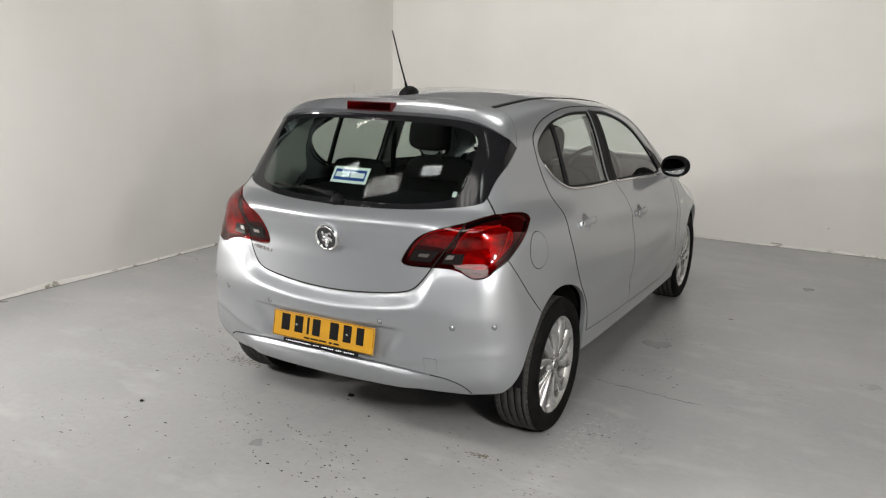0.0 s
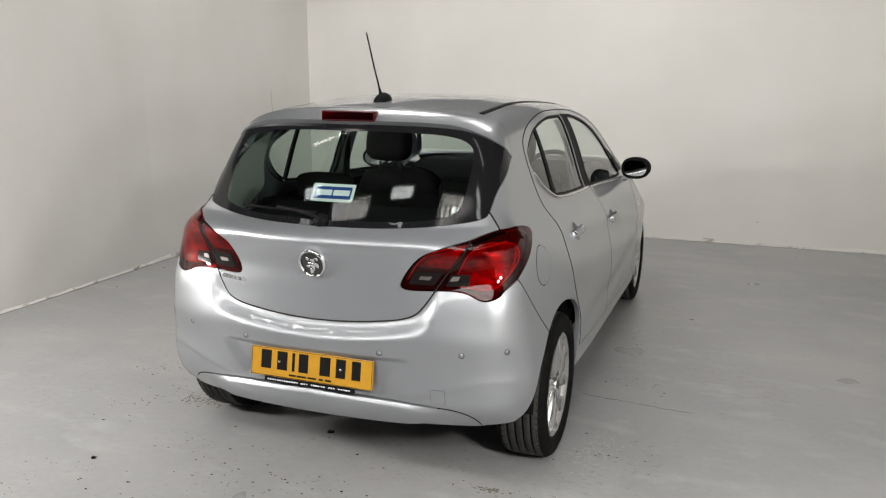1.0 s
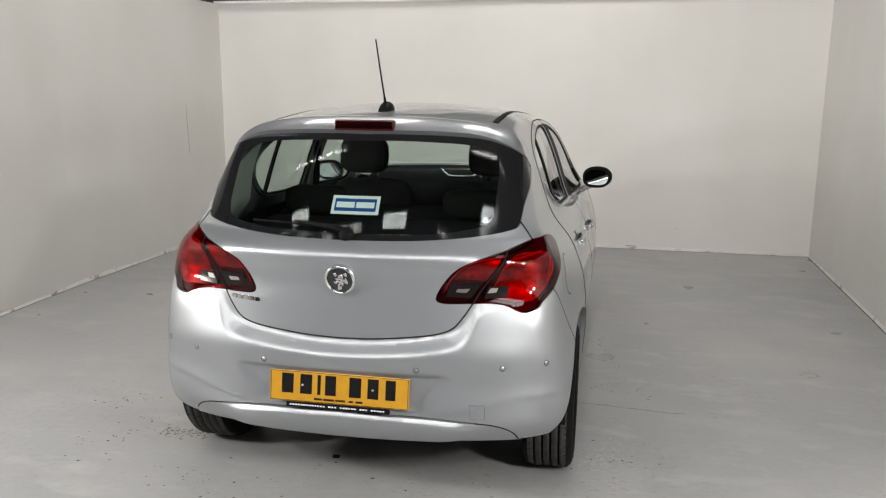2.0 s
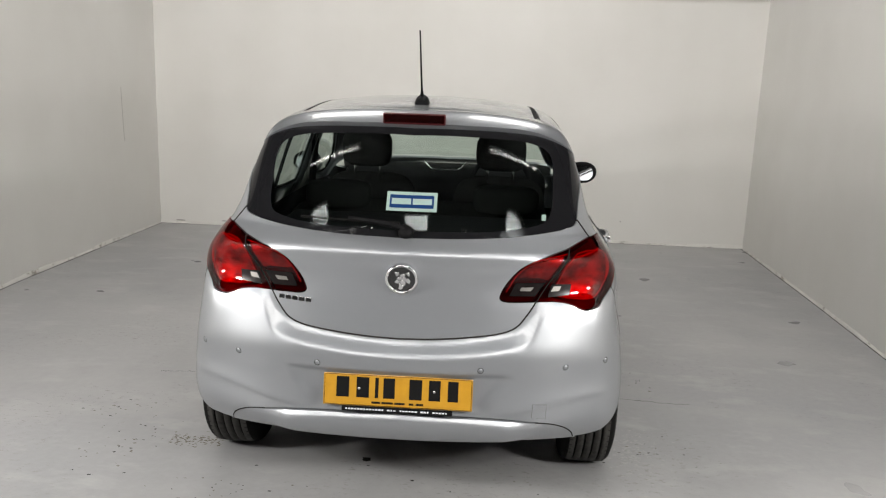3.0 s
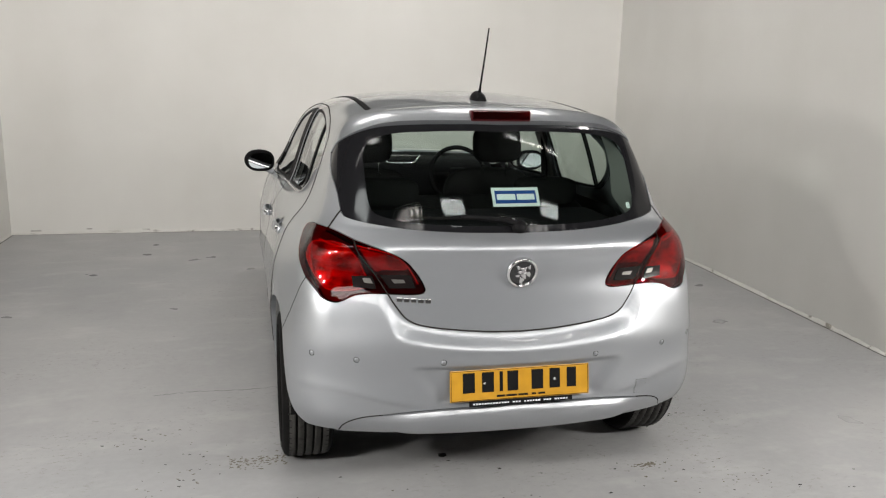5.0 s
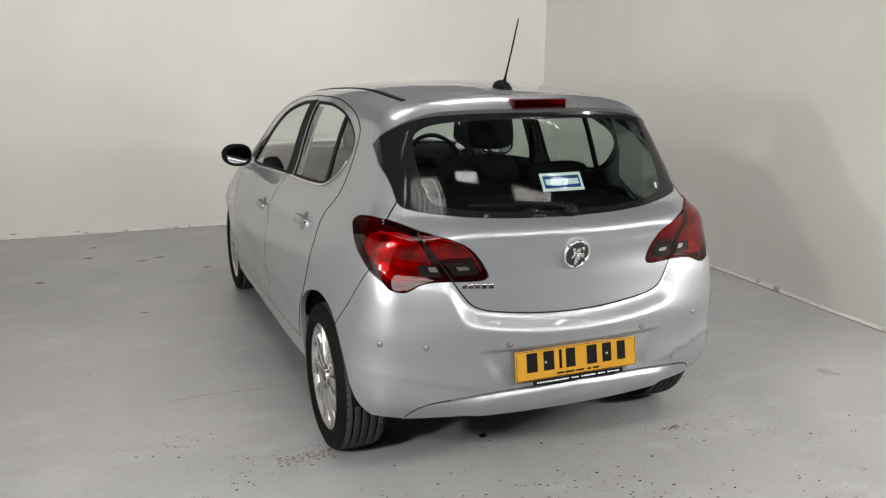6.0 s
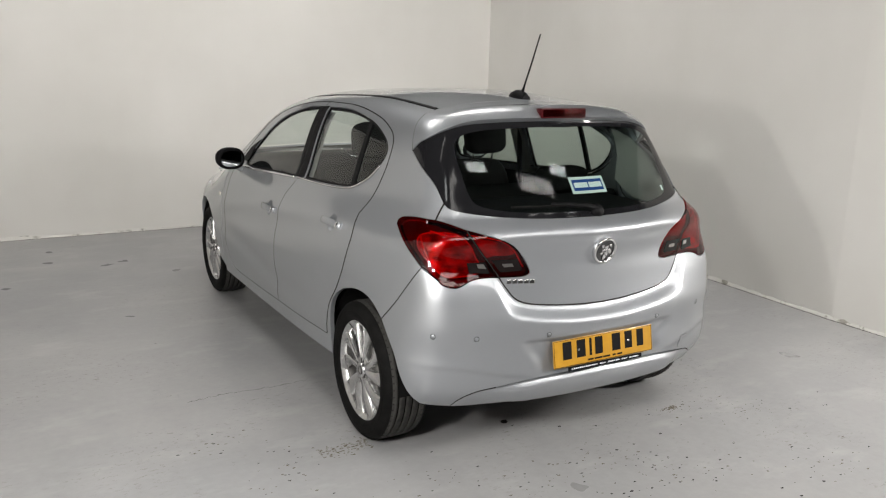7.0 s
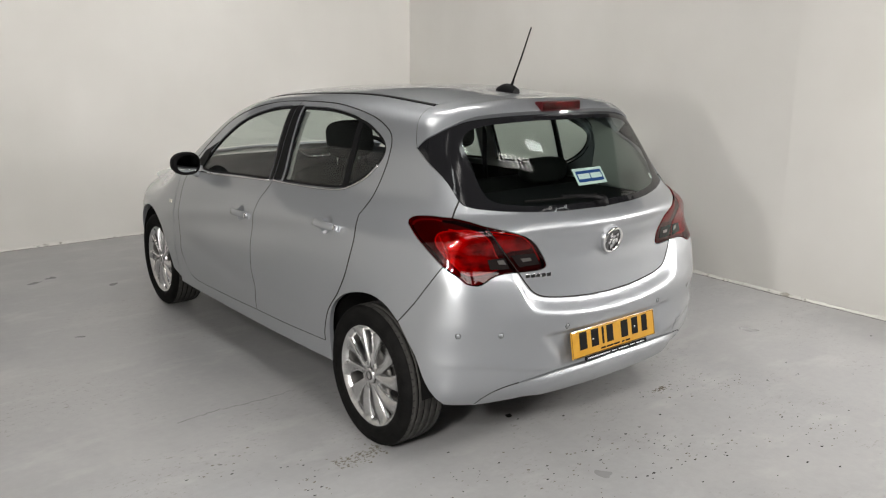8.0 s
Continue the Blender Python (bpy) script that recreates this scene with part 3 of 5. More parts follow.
# lines on the right half of the body
TIP, GATE_A, LAMP_T, LAMP_P = (0.616, -0.104, 1.255), (0.606, -0.36, 1.075), (0.660, -0.385, 1.020), (0.722, -0.192, 0.975)
QUARTER_A, SPLIT_T, SPLIT_B, ARCH_R = (0.742, -0.430, 0.850), (0.573, -0.477, 0.990), (0.469, -0.554, 0.811), (0.813, -0.242, 0.606)
glass_top = curve([(0, -0.283, 1.378), (0.18, -0.272, 1.379), (0.32, -0.252, 1.375), (0.446, -0.226, 1.364), (0.53, -0.211, 1.343), (0.583, -0.185, 1.318), (0.606, -0.135, 1.285), TIP])
glass_side = curve([TIP, (0.625, -0.199, 1.202), (0.621, -0.299, 1.147), GATE_A])
glass_low = curve([GATE_A, (0.588, -0.385, 1.056), (0.517, -0.431, 1.041), (0.39, -0.494, 1.030), (0.22, -0.540, 1.023), (0, -0.56, 1.020)])
seam = curve([(0.0, -0.058, 1.450), (0.2, -0.048, 1.445), (0.33, -0.040, 1.437), (0.448, -0.036, 1.421), (0.511, -0.037, 1.402), (0.569, -0.052, 1.362), (0.600, -0.080, 1.302), TIP])
seam_in, seam_out = [q for q in seam if q[0] <= 0.4481], [q for q in seam if q[0] >= 0.4479]
gate_up = curve([GATE_A, (0.637, -0.371, 1.042), LAMP_T])
lamp_back = curve([LAMP_T, (0.676, -0.358, 1.020), (0.687, -0.288, 1.016), (0.701, -0.215, 1.006), (0.713, -0.188, 0.992), LAMP_P])
lamp_side = curve([LAMP_P, (0.745, -0.278, 0.938), (0.749, -0.375, 0.889), QUARTER_A])
lamp_foot = curve([QUARTER_A, (0.708, -0.486, 0.815), (0.684, -0.501, 0.794), (0.643, -0.515, 0.784), (0.616, -0.521, 0.788), (0.578, -0.528, 0.806), (0.529, -0.539, 0.813), SPLIT_B])
lamp_crown = curve([LAMP_T, (0.620, -0.432, 1.008), SPLIT_T])
split = curve([SPLIT_T, SPLIT_B])
lamp_inner = curve([SPLIT_T, (0.502, -0.523, 0.970), (0.439, -0.552, 0.946), (0.400, -0.563, 0.919), (0.366, -0.570, 0.876), (0.343, -0.575, 0.834), (0.346, -0.576, 0.817), (0.372, -0.573, 0.810), (0.42, -0.565, 0.810), SPLIT_B])
gate_low = curve([SPLIT_B, (0.438, -0.569, 0.762), (0.405, -0.584, 0.722), (0.356, -0.600, 0.700), (0.27, -0.616, 0.686), (0.13, -0.634, 0.672), (0, -0.639, 0.667)])
quarter = curve([QUARTER_A, (0.766, -0.364, 0.762), (0.787, -0.313, 0.690), ARCH_R])
arch_back = curve([ARCH_R, (0.811, -0.30, 0.548), (0.808, -0.352, 0.490), (0.801, -0.392, 0.410), (0.788, -0.423, 0.352), (0.745, -0.445, 0.300)])
arch_front = curve([ARCH_R, (0.819, -0.165, 0.652), (0.828, -0.080, 0.674), (0.836, 0.010, 0.667), (0.842, 0.115, 0.632), (0.845, 0.200, 0.566), (0.842, 0.240, 0.470), (0.835, 0.250, 0.340), (0.832, 0.25, 0.29)])
skirt_low = curve([(0.745, -0.445, 0.300), (0.64, -0.487, 0.291), (0.5, -0.54, 0.295), (0.3, -0.58, 0.302), (0, -0.602, 0.308)])
lip_line = curve([(0, -0.636, 0.421), (0.3, -0.617, 0.409), (0.50, -0.578, 0.382), (0.575, -0.550, 0.360), (0.615, -0.522, 0.328), (0.632, -0.492, 0.292)])
DOOR_T, DOOR_B, DOOR_F = (0.565, 0.930, 1.404), (0.843, 0.975, 0.348), (0.775, 1.930, 0.985)
door_tail = curve([DOOR_T, (0.563, 0.6, 1.402), (0.577, 0.315, 1.369), (0.593, 0.160, 1.331), (0.612, 0.076, 1.279), (0.646, 0.066, 1.176), (0.690, 0.100, 1.050), (0.748, 0.130, 0.965)])
door_back = curve([(0.748, 0.130, 0.965), (0.806, 0.085, 0.866), (0.838, 0.096, 0.745), (0.846, 0.155, 0.636), (0.846, 0.240, 0.537), (0.840, 0.284, 0.440), (0.836, 0.292, 0.378)])
sill_a = curve([(0.836, 0.292, 0.378), (0.842, 0.66, 0.358), DOOR_B])
sill_b = curve([DOOR_B, (0.843, 1.36, 0.334), (0.846, 1.74, 0.332), (0.853, 1.86, 0.37), (0.860, 1.915, 0.46)])
door_nose = curve([(0.860, 1.915, 0.46), (0.862, 1.94, 0.60), (0.850, 1.95, 0.78), (0.815, 1.945, 0.90), DOOR_F])
door_pillar = curve([DOOR_F, (0.735, 1.905, 1.05), (0.690, 1.79, 1.15), (0.650, 1.64, 1.25), (0.610, 1.43, 1.335), (0.578, 1.17, 1.388), DOOR_T])
door_gap = curve([DOOR_T, (0.590, 0.930, 1.36), (0.660, 0.935, 1.20), (0.738, 0.950, 1.00), (0.800, 0.995, 0.90), (0.830, 1.000, 0.78), (0.856, 0.985, 0.63), (0.853, 0.975, 0.48), DOOR_B])
rear_window = curve([(0.582, 0.872, 1.372), (0.580, 0.6, 1.374), (0.592, 0.338, 1.343), (0.609, 0.179, 1.294), (0.624, 0.102, 1.243), (0.646, 0.110, 1.184), (0.670, 0.185, 1.116), (0.692, 0.285, 1.066), (0.706, 0.38, 1.043), (0.720, 0.60, 1.028), (0.730, 0.860, 1.018)]) + curve([(0.730, 0.860, 1.018), (0.582, 0.872, 1.372)])[1:-1]
front_window = curve([(0.738, 0.995, 1.010), (0.750, 1.26, 0.998), (0.772, 1.66, 0.975)]) + curve([(0.772, 1.66, 0.975), (0.770, 1.80, 0.99), (0.715, 1.76, 1.08), (0.667, 1.615, 1.190), (0.631, 1.41, 1.289), (0.596, 1.15, 1.356), (0.586, 0.985, 1.371)])[1:] + curve([(0.586, 0.985, 1.371), (0.738, 0.995, 1.010)])[1:-1]
DITCH = 0.452


def both(fn):
    """Builds a part for the right side and for the left."""
    return [fn(lambda q: [np.array(v) for v in q], 1), fn(mirror, -1)]


# tailgate, spoiler, rear window, bumper: one panel each across the car
def across(*lines):
    """A closed outline from lines of the right half that run from the middle of the car out, and back to it."""
    r = loop(*lines)
    return np.vstack([r, np.array(mirror(r[::-1]))])


def closed(pts):
    keep = [pts[0]]
    for q in pts[1:]:
        if np.linalg.norm(q - keep[-1]) > 1e-5:
            keep.append(q)
    if np.linalg.norm(keep[0] - keep[-1]) < 1e-5:
        keep.pop()
    return np.array(keep)


rev = lambda ln: (ln, -1)
tailgate = patch("tailgate", closed(across(rev(glass_low), gate_up, lamp_crown, lamp_inner, gate_low)), M_paint, car, h=0.010, gap=0.0024)


def spoiler_rise(p):
    """The spoiler stands out towards its trailing edge."""
    edge = np.interp(np.abs(p[:, 0]), [0, 0.32, 0.45, 0.53, 0.60], [-0.283, -0.252, -0.226, -0.211, -0.14])
    t = np.clip((p[:, 1] - edge) / 0.13, 0, 1)
    fade = step(0.60, 0.36, np.abs(p[:, 0]))
    return 0.021 * (1 - t) ** 2 * fade


spoiler = patch("spoiler", closed(across(seam, rev(glass_top))), M_paint, car, h=0.012, depth=0.03, raise_by=spoiler_rise)
glass_outline = closed(across(glass_top, glass_side, glass_low))
pane_line = curve([(0, -0.300, 1.352), (0.25, -0.28, 1.350), (0.40, -0.255, 1.340), (0.475, -0.245, 1.315), (0.505, -0.26, 1.27), (0.512, -0.33, 1.18), (0.510, -0.39, 1.105), (0.480, -0.43, 1.068), (0.36, -0.49, 1.050), (0.2, -0.525, 1.043), (0, -0.54, 1.041)])
pane_outline = closed(across(pane_line))
patch("window_border", glass_outline, M_border, car, "gloss black border round the rear window", holes=[pane_outline], lift=-0.003, depth=0.0, gap=0.0)
rear_pane = patch("rear_window", pane_outline, M_tinted, car, "tinted rear window glass", lift=-0.003, depth=0.0, gap=-0.001, h=0.02)

bumper_outline = closed(across(rev(gate_low), rev(lamp_foot), quarter, arch_back, [np.array(q) for q in skirt_low[:9]], rev(lip_line[:])))


bumper = patch("rear_bumper", bumper_outline, M_paint, car, h=0.009, depth=0.03, gap=0.0022)
lip_outline = closed(across(lip_line, [np.array(q) for q in skirt_low[8:]]))
LIP_X, LIP_Z = [q[0] for q in lip_line], [q[2] for q in lip_line]


def blade(p):
    """The lip juts out below its upper line and tucks in again underneath."""
    fall = np.interp(np.abs(p[:, 0]), LIP_X, LIP_Z) - p[:, 2]
    return 0.023 * step(-0.003, 0.026, fall) * step(0.53, 0.36, np.abs(p[:, 0])) * step(0.292, 0.325, p[:, 2])


patch("bumper_lip", lip_outline, M_paint, car, "silver lower bumper lip", h=0.006, depth=0.03, lift=0.002, raise_by=blade)

# roof with its black ditch strips
roof_xy = np.array([(x, y) for x, y in [(q[0], q[1]) for q in seam_in]] + [(DITCH, -0.03), (DITCH, 0.3), (DITCH, 0.8), (0.46, 1.2), (0.47, 1.46), (0.3, 1.55), (0, 1.585)])
roof_loop = np.vstack([roof_xy, (roof_xy[::-1] * [-1, 1])[1:-1]])
patch("roof", roof_loop, M_paint, car, over=roofmap, h=0.022, gap=0.002)


def ditch(flip, s):
    xy = np.array([(s * x, y) for x, y in [(DITCH + 0.001, -0.02), (DITCH + 0.016, -0.02), (DITCH + 0.016, 0.8), (0.48, 1.2), (0.49, 1.45), (0.471, 1.45), (0.461, 1.2), (DITCH + 0.001, 0.8)]])
    return patch("roof_strip", xy, M_black, car, "black roof drip strip", over=roofmap, h=0.02, gap=0.0, lift=0.0015, depth=0.012)


both(ditch)

# body sides
ditch_line = [np.array((q[0], q[1], q[2])) for q in roofmap(np.array([(DITCH + 0.02, y) for y in np.linspace(1.0, -0.035, 12)]))]
frame_front = [np.array(q) for q in curve([(0.472, 1.0, 1.432), (0.49, 1.3, 1.40), (0.50, 1.46, 1.365), (0.56, 1.70, 1.27), (0.62, 1.92, 1.15), (0.68, 2.08, 1.05), (0.76, 2.06, 0.985)])]


def side_panel(flip, s):
    out = loop(flip(ditch_line), flip(seam_out[1:]), flip(glass_side), flip(gate_up), flip(lamp_back), flip(lamp_side), flip(quarter), flip(arch_front),
               flip(curve([(0.832, 0.25, 0.29), (0.838, 0.8, 0.272), (0.838, 1.4, 0.262), (0.840, 2.02, 0.268)])), flip(curve([(0.840, 2.02, 0.268), (0.862, 2.02, 0.5)])),
               flip(curve([(0.862, 2.02, 0.5), (0.852, 2.02, 0.8), (0.80, 2.03, 0.93), (0.76, 2.06, 0.985)])), (flip(frame_front), -1))
    doors = loop(flip(door_tail), flip(door_back), flip(sill_a), flip(sill_b), flip(door_nose), flip(door_pillar))
    return patch("side_panel", closed(out), M_paint, car, holes=[closed(doors)], h=0.018, depth=0.02)


both(side_panel)


HANDLES = [(0.80, 0.315, 0.893), (0.83, 1.145, 0.823)]


def cup_hole(at, s):
    """The round opening in the door skin behind a handle."""
    m = on_body(s * at[0], at[1], at[2])[2]
    return np.array([m @ Vector((0.041 * math.cos(a), 0.040 * math.sin(a), 0)) for a in np.linspace(0, 2 * math.pi, 32, endpoint=False)])


def rear_door(flip, s):
    out = loop(flip(door_tail), flip(door_back), flip(sill_a), (flip(door_gap), -1))
    return patch("rear_door", closed(out), M_paint, car, holes=[np.array(flip(rear_window)), cup_hole(HANDLES[0], s)], h=0.018, depth=0.02)


def front_door(flip, s):
    out = loop(flip(door_gap), flip(sill_b), flip(door_nose), flip(door_pillar))
    return patch("front_door", closed(out), M_paint, car, holes=[np.array(flip(front_window)), cup_hole(HANDLES[1], s)], h=0.018, depth=0.02)


rear_doors, front_doors = both(rear_door), both(front_door)


def inner(line, flip, g):
    """An outline moved inwards on the surface."""
    uv = shrink(resample(ungirth(np.array(flip(line))), 0.02), g)
    return girth(uv)


def windows(flip, s):
    door_r, door_f = rear_doors[0 if s > 0 else 1], front_doors[0 if s > 0 else 1]
    for line, door in ((rear_window, door_r), (front_window, door_f)):
        rim = inner(line, flip, 0.013)
        patch("window_seal", np.array(flip(line)), M_black, door, "black window seal", holes=[rim], lift=-0.004, depth=0.008, gap=0.0, h=0.02)
        patch("window", rim, M_glass, door, "clear side window glass", lift=-0.007, depth=0.0, gap=-0.001, h=0.03)
    # upright bar of the rear window, and the black cover of the pillar between the doors
    bar = [(0.595, 0.322, 1.337), (0.592, 0.352, 1.342), (0.704, 0.352, 1.050), (0.697, 0.318, 1.056)]
    patch("window_bar", np.array(flip(bar)), M_black, door_r, lift=-0.002, depth=0.01, gap=0.0, h=0.02)
    pil = [(0.579, 0.880, 1.374), (0.583, 0.9265, 1.371), (0.738, 0.9465, 1.012), (0.731, 0.872, 1.020)]
    patch("pillar_cover", np.array(flip(pil)), M_black, door_r, "gloss black pillar cover", lift=0.0025, depth=0.008, gap=0.0, h=0.02)
    pil = [(0.583, 0.9335, 1.371), (0.587, 0.978, 1.369), (0.738, 0.985, 1.012), (0.739, 0.9535, 1.012)]
    patch("pillar_cover", np.array(flip(pil)), M_black, door_f, "gloss black pillar cover", lift=0.0025, depth=0.008, gap=0.0, h=0.02)
    sail = [(0.765, 1.785, 0.995), (0.715, 1.765, 1.085), (0.690, 1.700, 1.135), (0.725, 1.84, 1.08), (0.765, 1.90, 0.995)]
    patch("mirror_sail", np.array(flip(sail)), M_black, door_f, lift=0.003, depth=0.008, gap=0.0, h=0.02)
    # bright strip under the side windows
    for door, pts in ((door_r, [(0.652, 0.118, 1.164), (0.671, 0.180, 1.108), (0.693, 0.285, 1.055), (0.708, 0.38, 1.033), (0.722, 0.60, 1.018), (0.734, 0.935, 1.008)]), (door_f, [(0.739, 0.965, 1.005), (0.752, 1.26, 0.988), (0.772, 1.60, 0.968), (0.776, 1.82, 0.962)])):
        q = girth(ungirth(np.array(flip(curve(pts, 6)))))
        q = q + normals(q) * 0.004
        part("window_strip", smooth(tube(bmesh.new(), q, 0.0055, 6)), M_chrome, door, "chrome strip under the window")


both(windows)


# dark tubes in the shut lines, their colour standing in for the gaps' darkness
def seal(line, parent, radius=0.0030, sink=0.0022):
    uv = ungirth(np.array(line))
    fine = [a + (b - a) * k / 4 for a, b in zip(uv, uv[1:]) for k in range(4)] + [uv[-1]]
    q = girth(np.array(fine))
    n = normals(q)
    for _ in range(12):
        n[1:-1] = (n[:-2] + n[1:-1] + n[2:]) / 3
    part("shut_line", smooth(tube(bmesh.new(), q - n * sink, radius, 6)), M_joint, parent)


def shut_lines(flip, s):
    i = 0 if s > 0 else 1
    seal(flip(gate_low), tailgate, 0.0040, 0.0022)
    seal(flip(gate_up), tailgate, 0.0040, 0.0014)
    seal(flip(split), tailgate, 0.0034, 0.0)
    seal(flip(quarter), bumper, 0.0022, 0.0012)
    seal(flip(seam_out), spoiler, 0.0022)
    seal([q for q in flip(lip_line) if abs(q[0]) > 0.47], bumper, 0.0026, 0.0012)
    seal(flip(door_tail), rear_doors[i], 0.0036, 0.0014)
    seal(flip(door_back), rear_doors[i], 0.0036, 0.0014)
    seal(flip(door_pillar), front_doors[i], 0.0034, 0.0014)
    seal(flip(door_nose), front_doors[i], 0.0024, 0.0014)
    seal(flip(door_gap), front_doors[i], 0.0022, 0.0012)
    for ln, d in ((sill_a, rear_doors[i]), (sill_b, front_doors[i])):
        seal(flip(ln), d, 0.0024)


both(shut_lines)


# tail lamps: a dark tray with reflectors behind a red lens
def tail_lamp(flip, s):
    lamp = patch("tail_lamp", closed(loop(flip(lamp_back), flip(lamp_side), flip(lamp_foot), (flip(split), -1), (flip(lamp_crown), -1))), M_redlens, car, "red glossy tail lamp lens", h=0.012, lift=0.004, depth=0.022, gap=0.0022)
    patch("lamp_tray", closed(loop(flip(lamp_back), flip(lamp_side), flip(lamp_foot), (flip(split), -1), (flip(lamp_crown), -1))), M_reddark, lamp, "dark red lamp housing", h=0.018, lift=-0.030, depth=0.0, gap=0.003)
    bowl = [(0.640, -0.44, 0.985), (0.700, -0.36, 0.968), (0.715, -0.36, 0.925), (0.705, -0.44, 0.865), (0.670, -0.49, 0.825), (0.615, -0.515, 0.822), (0.560, -0.525, 0.828), (0.530, -0.535, 0.842), (0.548, -0.515, 0.885), (0.570, -0.505, 0.935), (0.600, -0.475, 0.975)]
    patch("reflector", np.array(flip(curve(bowl + bowl[:1], 5)[:-1])), M_redglow, lamp, "bright red reflector bowl", h=0.012, lift=-0.012, depth=0.012, gap=0.0)
    q = girth(ungirth(np.array(flip(curve(bowl + bowl[:1], 5)))))
    part("light_guide", smooth(tube(bmesh.new(), q - normals(q) * 0.009, 0.0028, 6)), M_guide, lamp, "thin pale light guide")
    dark = [(0.520, -0.53, 0.872), (0.590, -0.51, 0.870), (0.585, -0.52, 0.832), (0.506, -0.54, 0.826)]
    patch("indicator", np.array(flip(dark)), M_smoke, lamp, "smoked grey lens window", h=0.010, lift=0.0052, depth=0.004, gap=0.0)
    bulb = [(0.528, -0.53, 0.864), (0.552, -0.52, 0.864), (0.546, -0.525, 0.848), (0.521, -0.54, 0.846)]
    patch("bulb_window", np.array(flip(bulb)), M_silverlens, lamp, "clear silvery bulb window", h=0.006, lift=0.0060, depth=0.004, gap=0.0)
    for a, b, r in (((0.690, -0.40, 0.985), (0.590, -0.488, 0.962), 0.004), ((0.700, -0.36, 0.955), (0.706, -0.43, 0.875), 0.004)):
        q = girth(ungirth(np.array(flip(curve([a, b], 10)))))
        part("light_guide", smooth(tube(bmesh.new(), q - normals(q) * 0.006, r, 6)), M_guide, lamp)


def gate_lamp(flip, s):
    out = closed(loop(flip(lamp_inner), (flip(split), -1)))
    lamp = patch("tailgate_lamp", out, M_redlens, car, "red glossy lamp on the tailgate", h=0.012, lift=0.004, depth=0.022, gap=0.0022)
    patch("lamp_tray", out, M_reddark, lamp, "dark red lamp housing", h=0.018, lift=-0.026, depth=0.0, gap=0.003)
    bowl = [(0.548, -0.49, 0.970), (0.470, -0.535, 0.945), (0.425, -0.555, 0.922), (0.405, -0.56, 0.893), (0.480, -0.54, 0.890), (0.520, -0.53, 0.890)]
    patch("reflector", np.array(flip(curve(bowl + bowl[:1], 5)[:-1])), M_redglow, lamp, "bright red reflector", h=0.012, lift=-0.012, depth=0.012, gap=0.0)
    dark = [(0.498, -0.54, 0.878), (0.392, -0.56, 0.878), (0.373, -0.57, 0.832), (0.462, -0.55, 0.830)]
    patch("reversing_lamp", np.array(flip(dark)), M_smoke, lamp, "dark reversing lamp", h=0.010, lift=0.0052, depth=0.004, gap=0.0)
    bulb = [(0.455, -0.545, 0.862), (0.415, -0.56, 0.862), (0.408, -0.56, 0.850), (0.445, -0.55, 0.848)]
    patch("bulb_window", np.array(flip(bulb)), M_silverlens, lamp, h=0.006, lift=0.0060, depth=0.004, gap=0.0)
    q = girth(ungirth(np.array(flip(curve([(0.57, -0.48, 0.978), (0.47, -0.54, 0.955), (0.41, -0.56, 0.915), (0.365, -0.57, 0.845)], 8)))))
    part("light_guide", smooth(tube(bmesh.new(), q - normals(q) * 0.008, 0.0026, 6)), M_guide, lamp)


both(tail_lamp)
both(gate_lamp)

# high brake lamp in the spoiler
bm = bmesh.new()
tilt = Matrix.Rotation(radians(-2), 4, "X")
box(bm, (0, -0.278, 1.4105), (0.232, 0.045, 0.042), 0.006, tilt)
brake = part("brake_lamp", smooth(bm), M_reddark, car, "dark red high brake lamp")
bm = bmesh.new()
box(bm, (0, -0.302, 1.412), (0.222, 0.003, 0.030), 0.001, tilt)
part("lens", bm, M_redlens, brake)

# front end, hardly seen
def fender(flip, s):
    out = loop(flip(curve([(0.76, 2.065, 0.982), (0.80, 2.035, 0.93), (0.852, 2.025, 0.8), (0.862, 2.025, 0.5), (0.842, 2.025, 0.30)])),
               flip(curve([(0.842, 2.025, 0.30), (0.846, 2.13, 0.33)])), flip(curve([(0.846, 2.13, 0.33), (0.85, 2.17, 0.45), (0.852, 2.24, 0.56), (0.852, 2.36, 0.64), (0.85, 2.51, 0.668), (0.83, 2.66, 0.64), (0.81, 2.78, 0.56), (0.79, 2.85, 0.45), (0.78, 2.87, 0.33)])),
               flip(curve([(0.78, 2.87, 0.33), (0.60, 3.10, 0.30)])), flip(curve([(0.60, 3.10, 0.30), (0.60, 3.10, 0.62), (0.66, 2.95, 0.76), (0.72, 2.70, 0.86), (0.76, 2.40, 0.93), (0.76, 2.065, 0.982)])))
    return patch("front_wing", closed(out), M_paint, car, h=0.022, depth=0.02)


both(fender)
hood = curve([(0, 2.36, 0), (0.4, 2.30, 0), (0.70, 2.10, 0)]) + curve([(0.70, 2.10, 0), (0.72, 2.40, 0), (0.68, 2.75, 0), (0.60, 3.05, 0), (0.4, 3.22, 0), (0, 3.30, 0)])[1:]
hood = np.array([q[:2] for q in hood])
patch("bonnet", np.vstack([hood, (hood[::-1] * [-1, 1])[1:-1]]), M_paint, car, over=roofmap, h=0.04, gap=0.003)
bm = bmesh.new()
box(bm, (0, 3.14, 0.45), (1.24, 0.22, 0.44), 0.09, segments=4)
part("front_bumper", smooth(bm), M_paint, car)
screen = curve([(0, 1.60, 0), (0.3, 1.565, 0), (0.47, 1.48, 0)]) + curve([(0.47, 1.48, 0), (0.54, 1.75, 0), (0.60, 1.95, 0), (0.655, 2.09, 0)])[1:] + curve([(0.655, 2.09, 0), (0.4, 2.28, 0), (0, 2.345, 0)])[1:]
screen = np.array([q[:2] for q in screen])
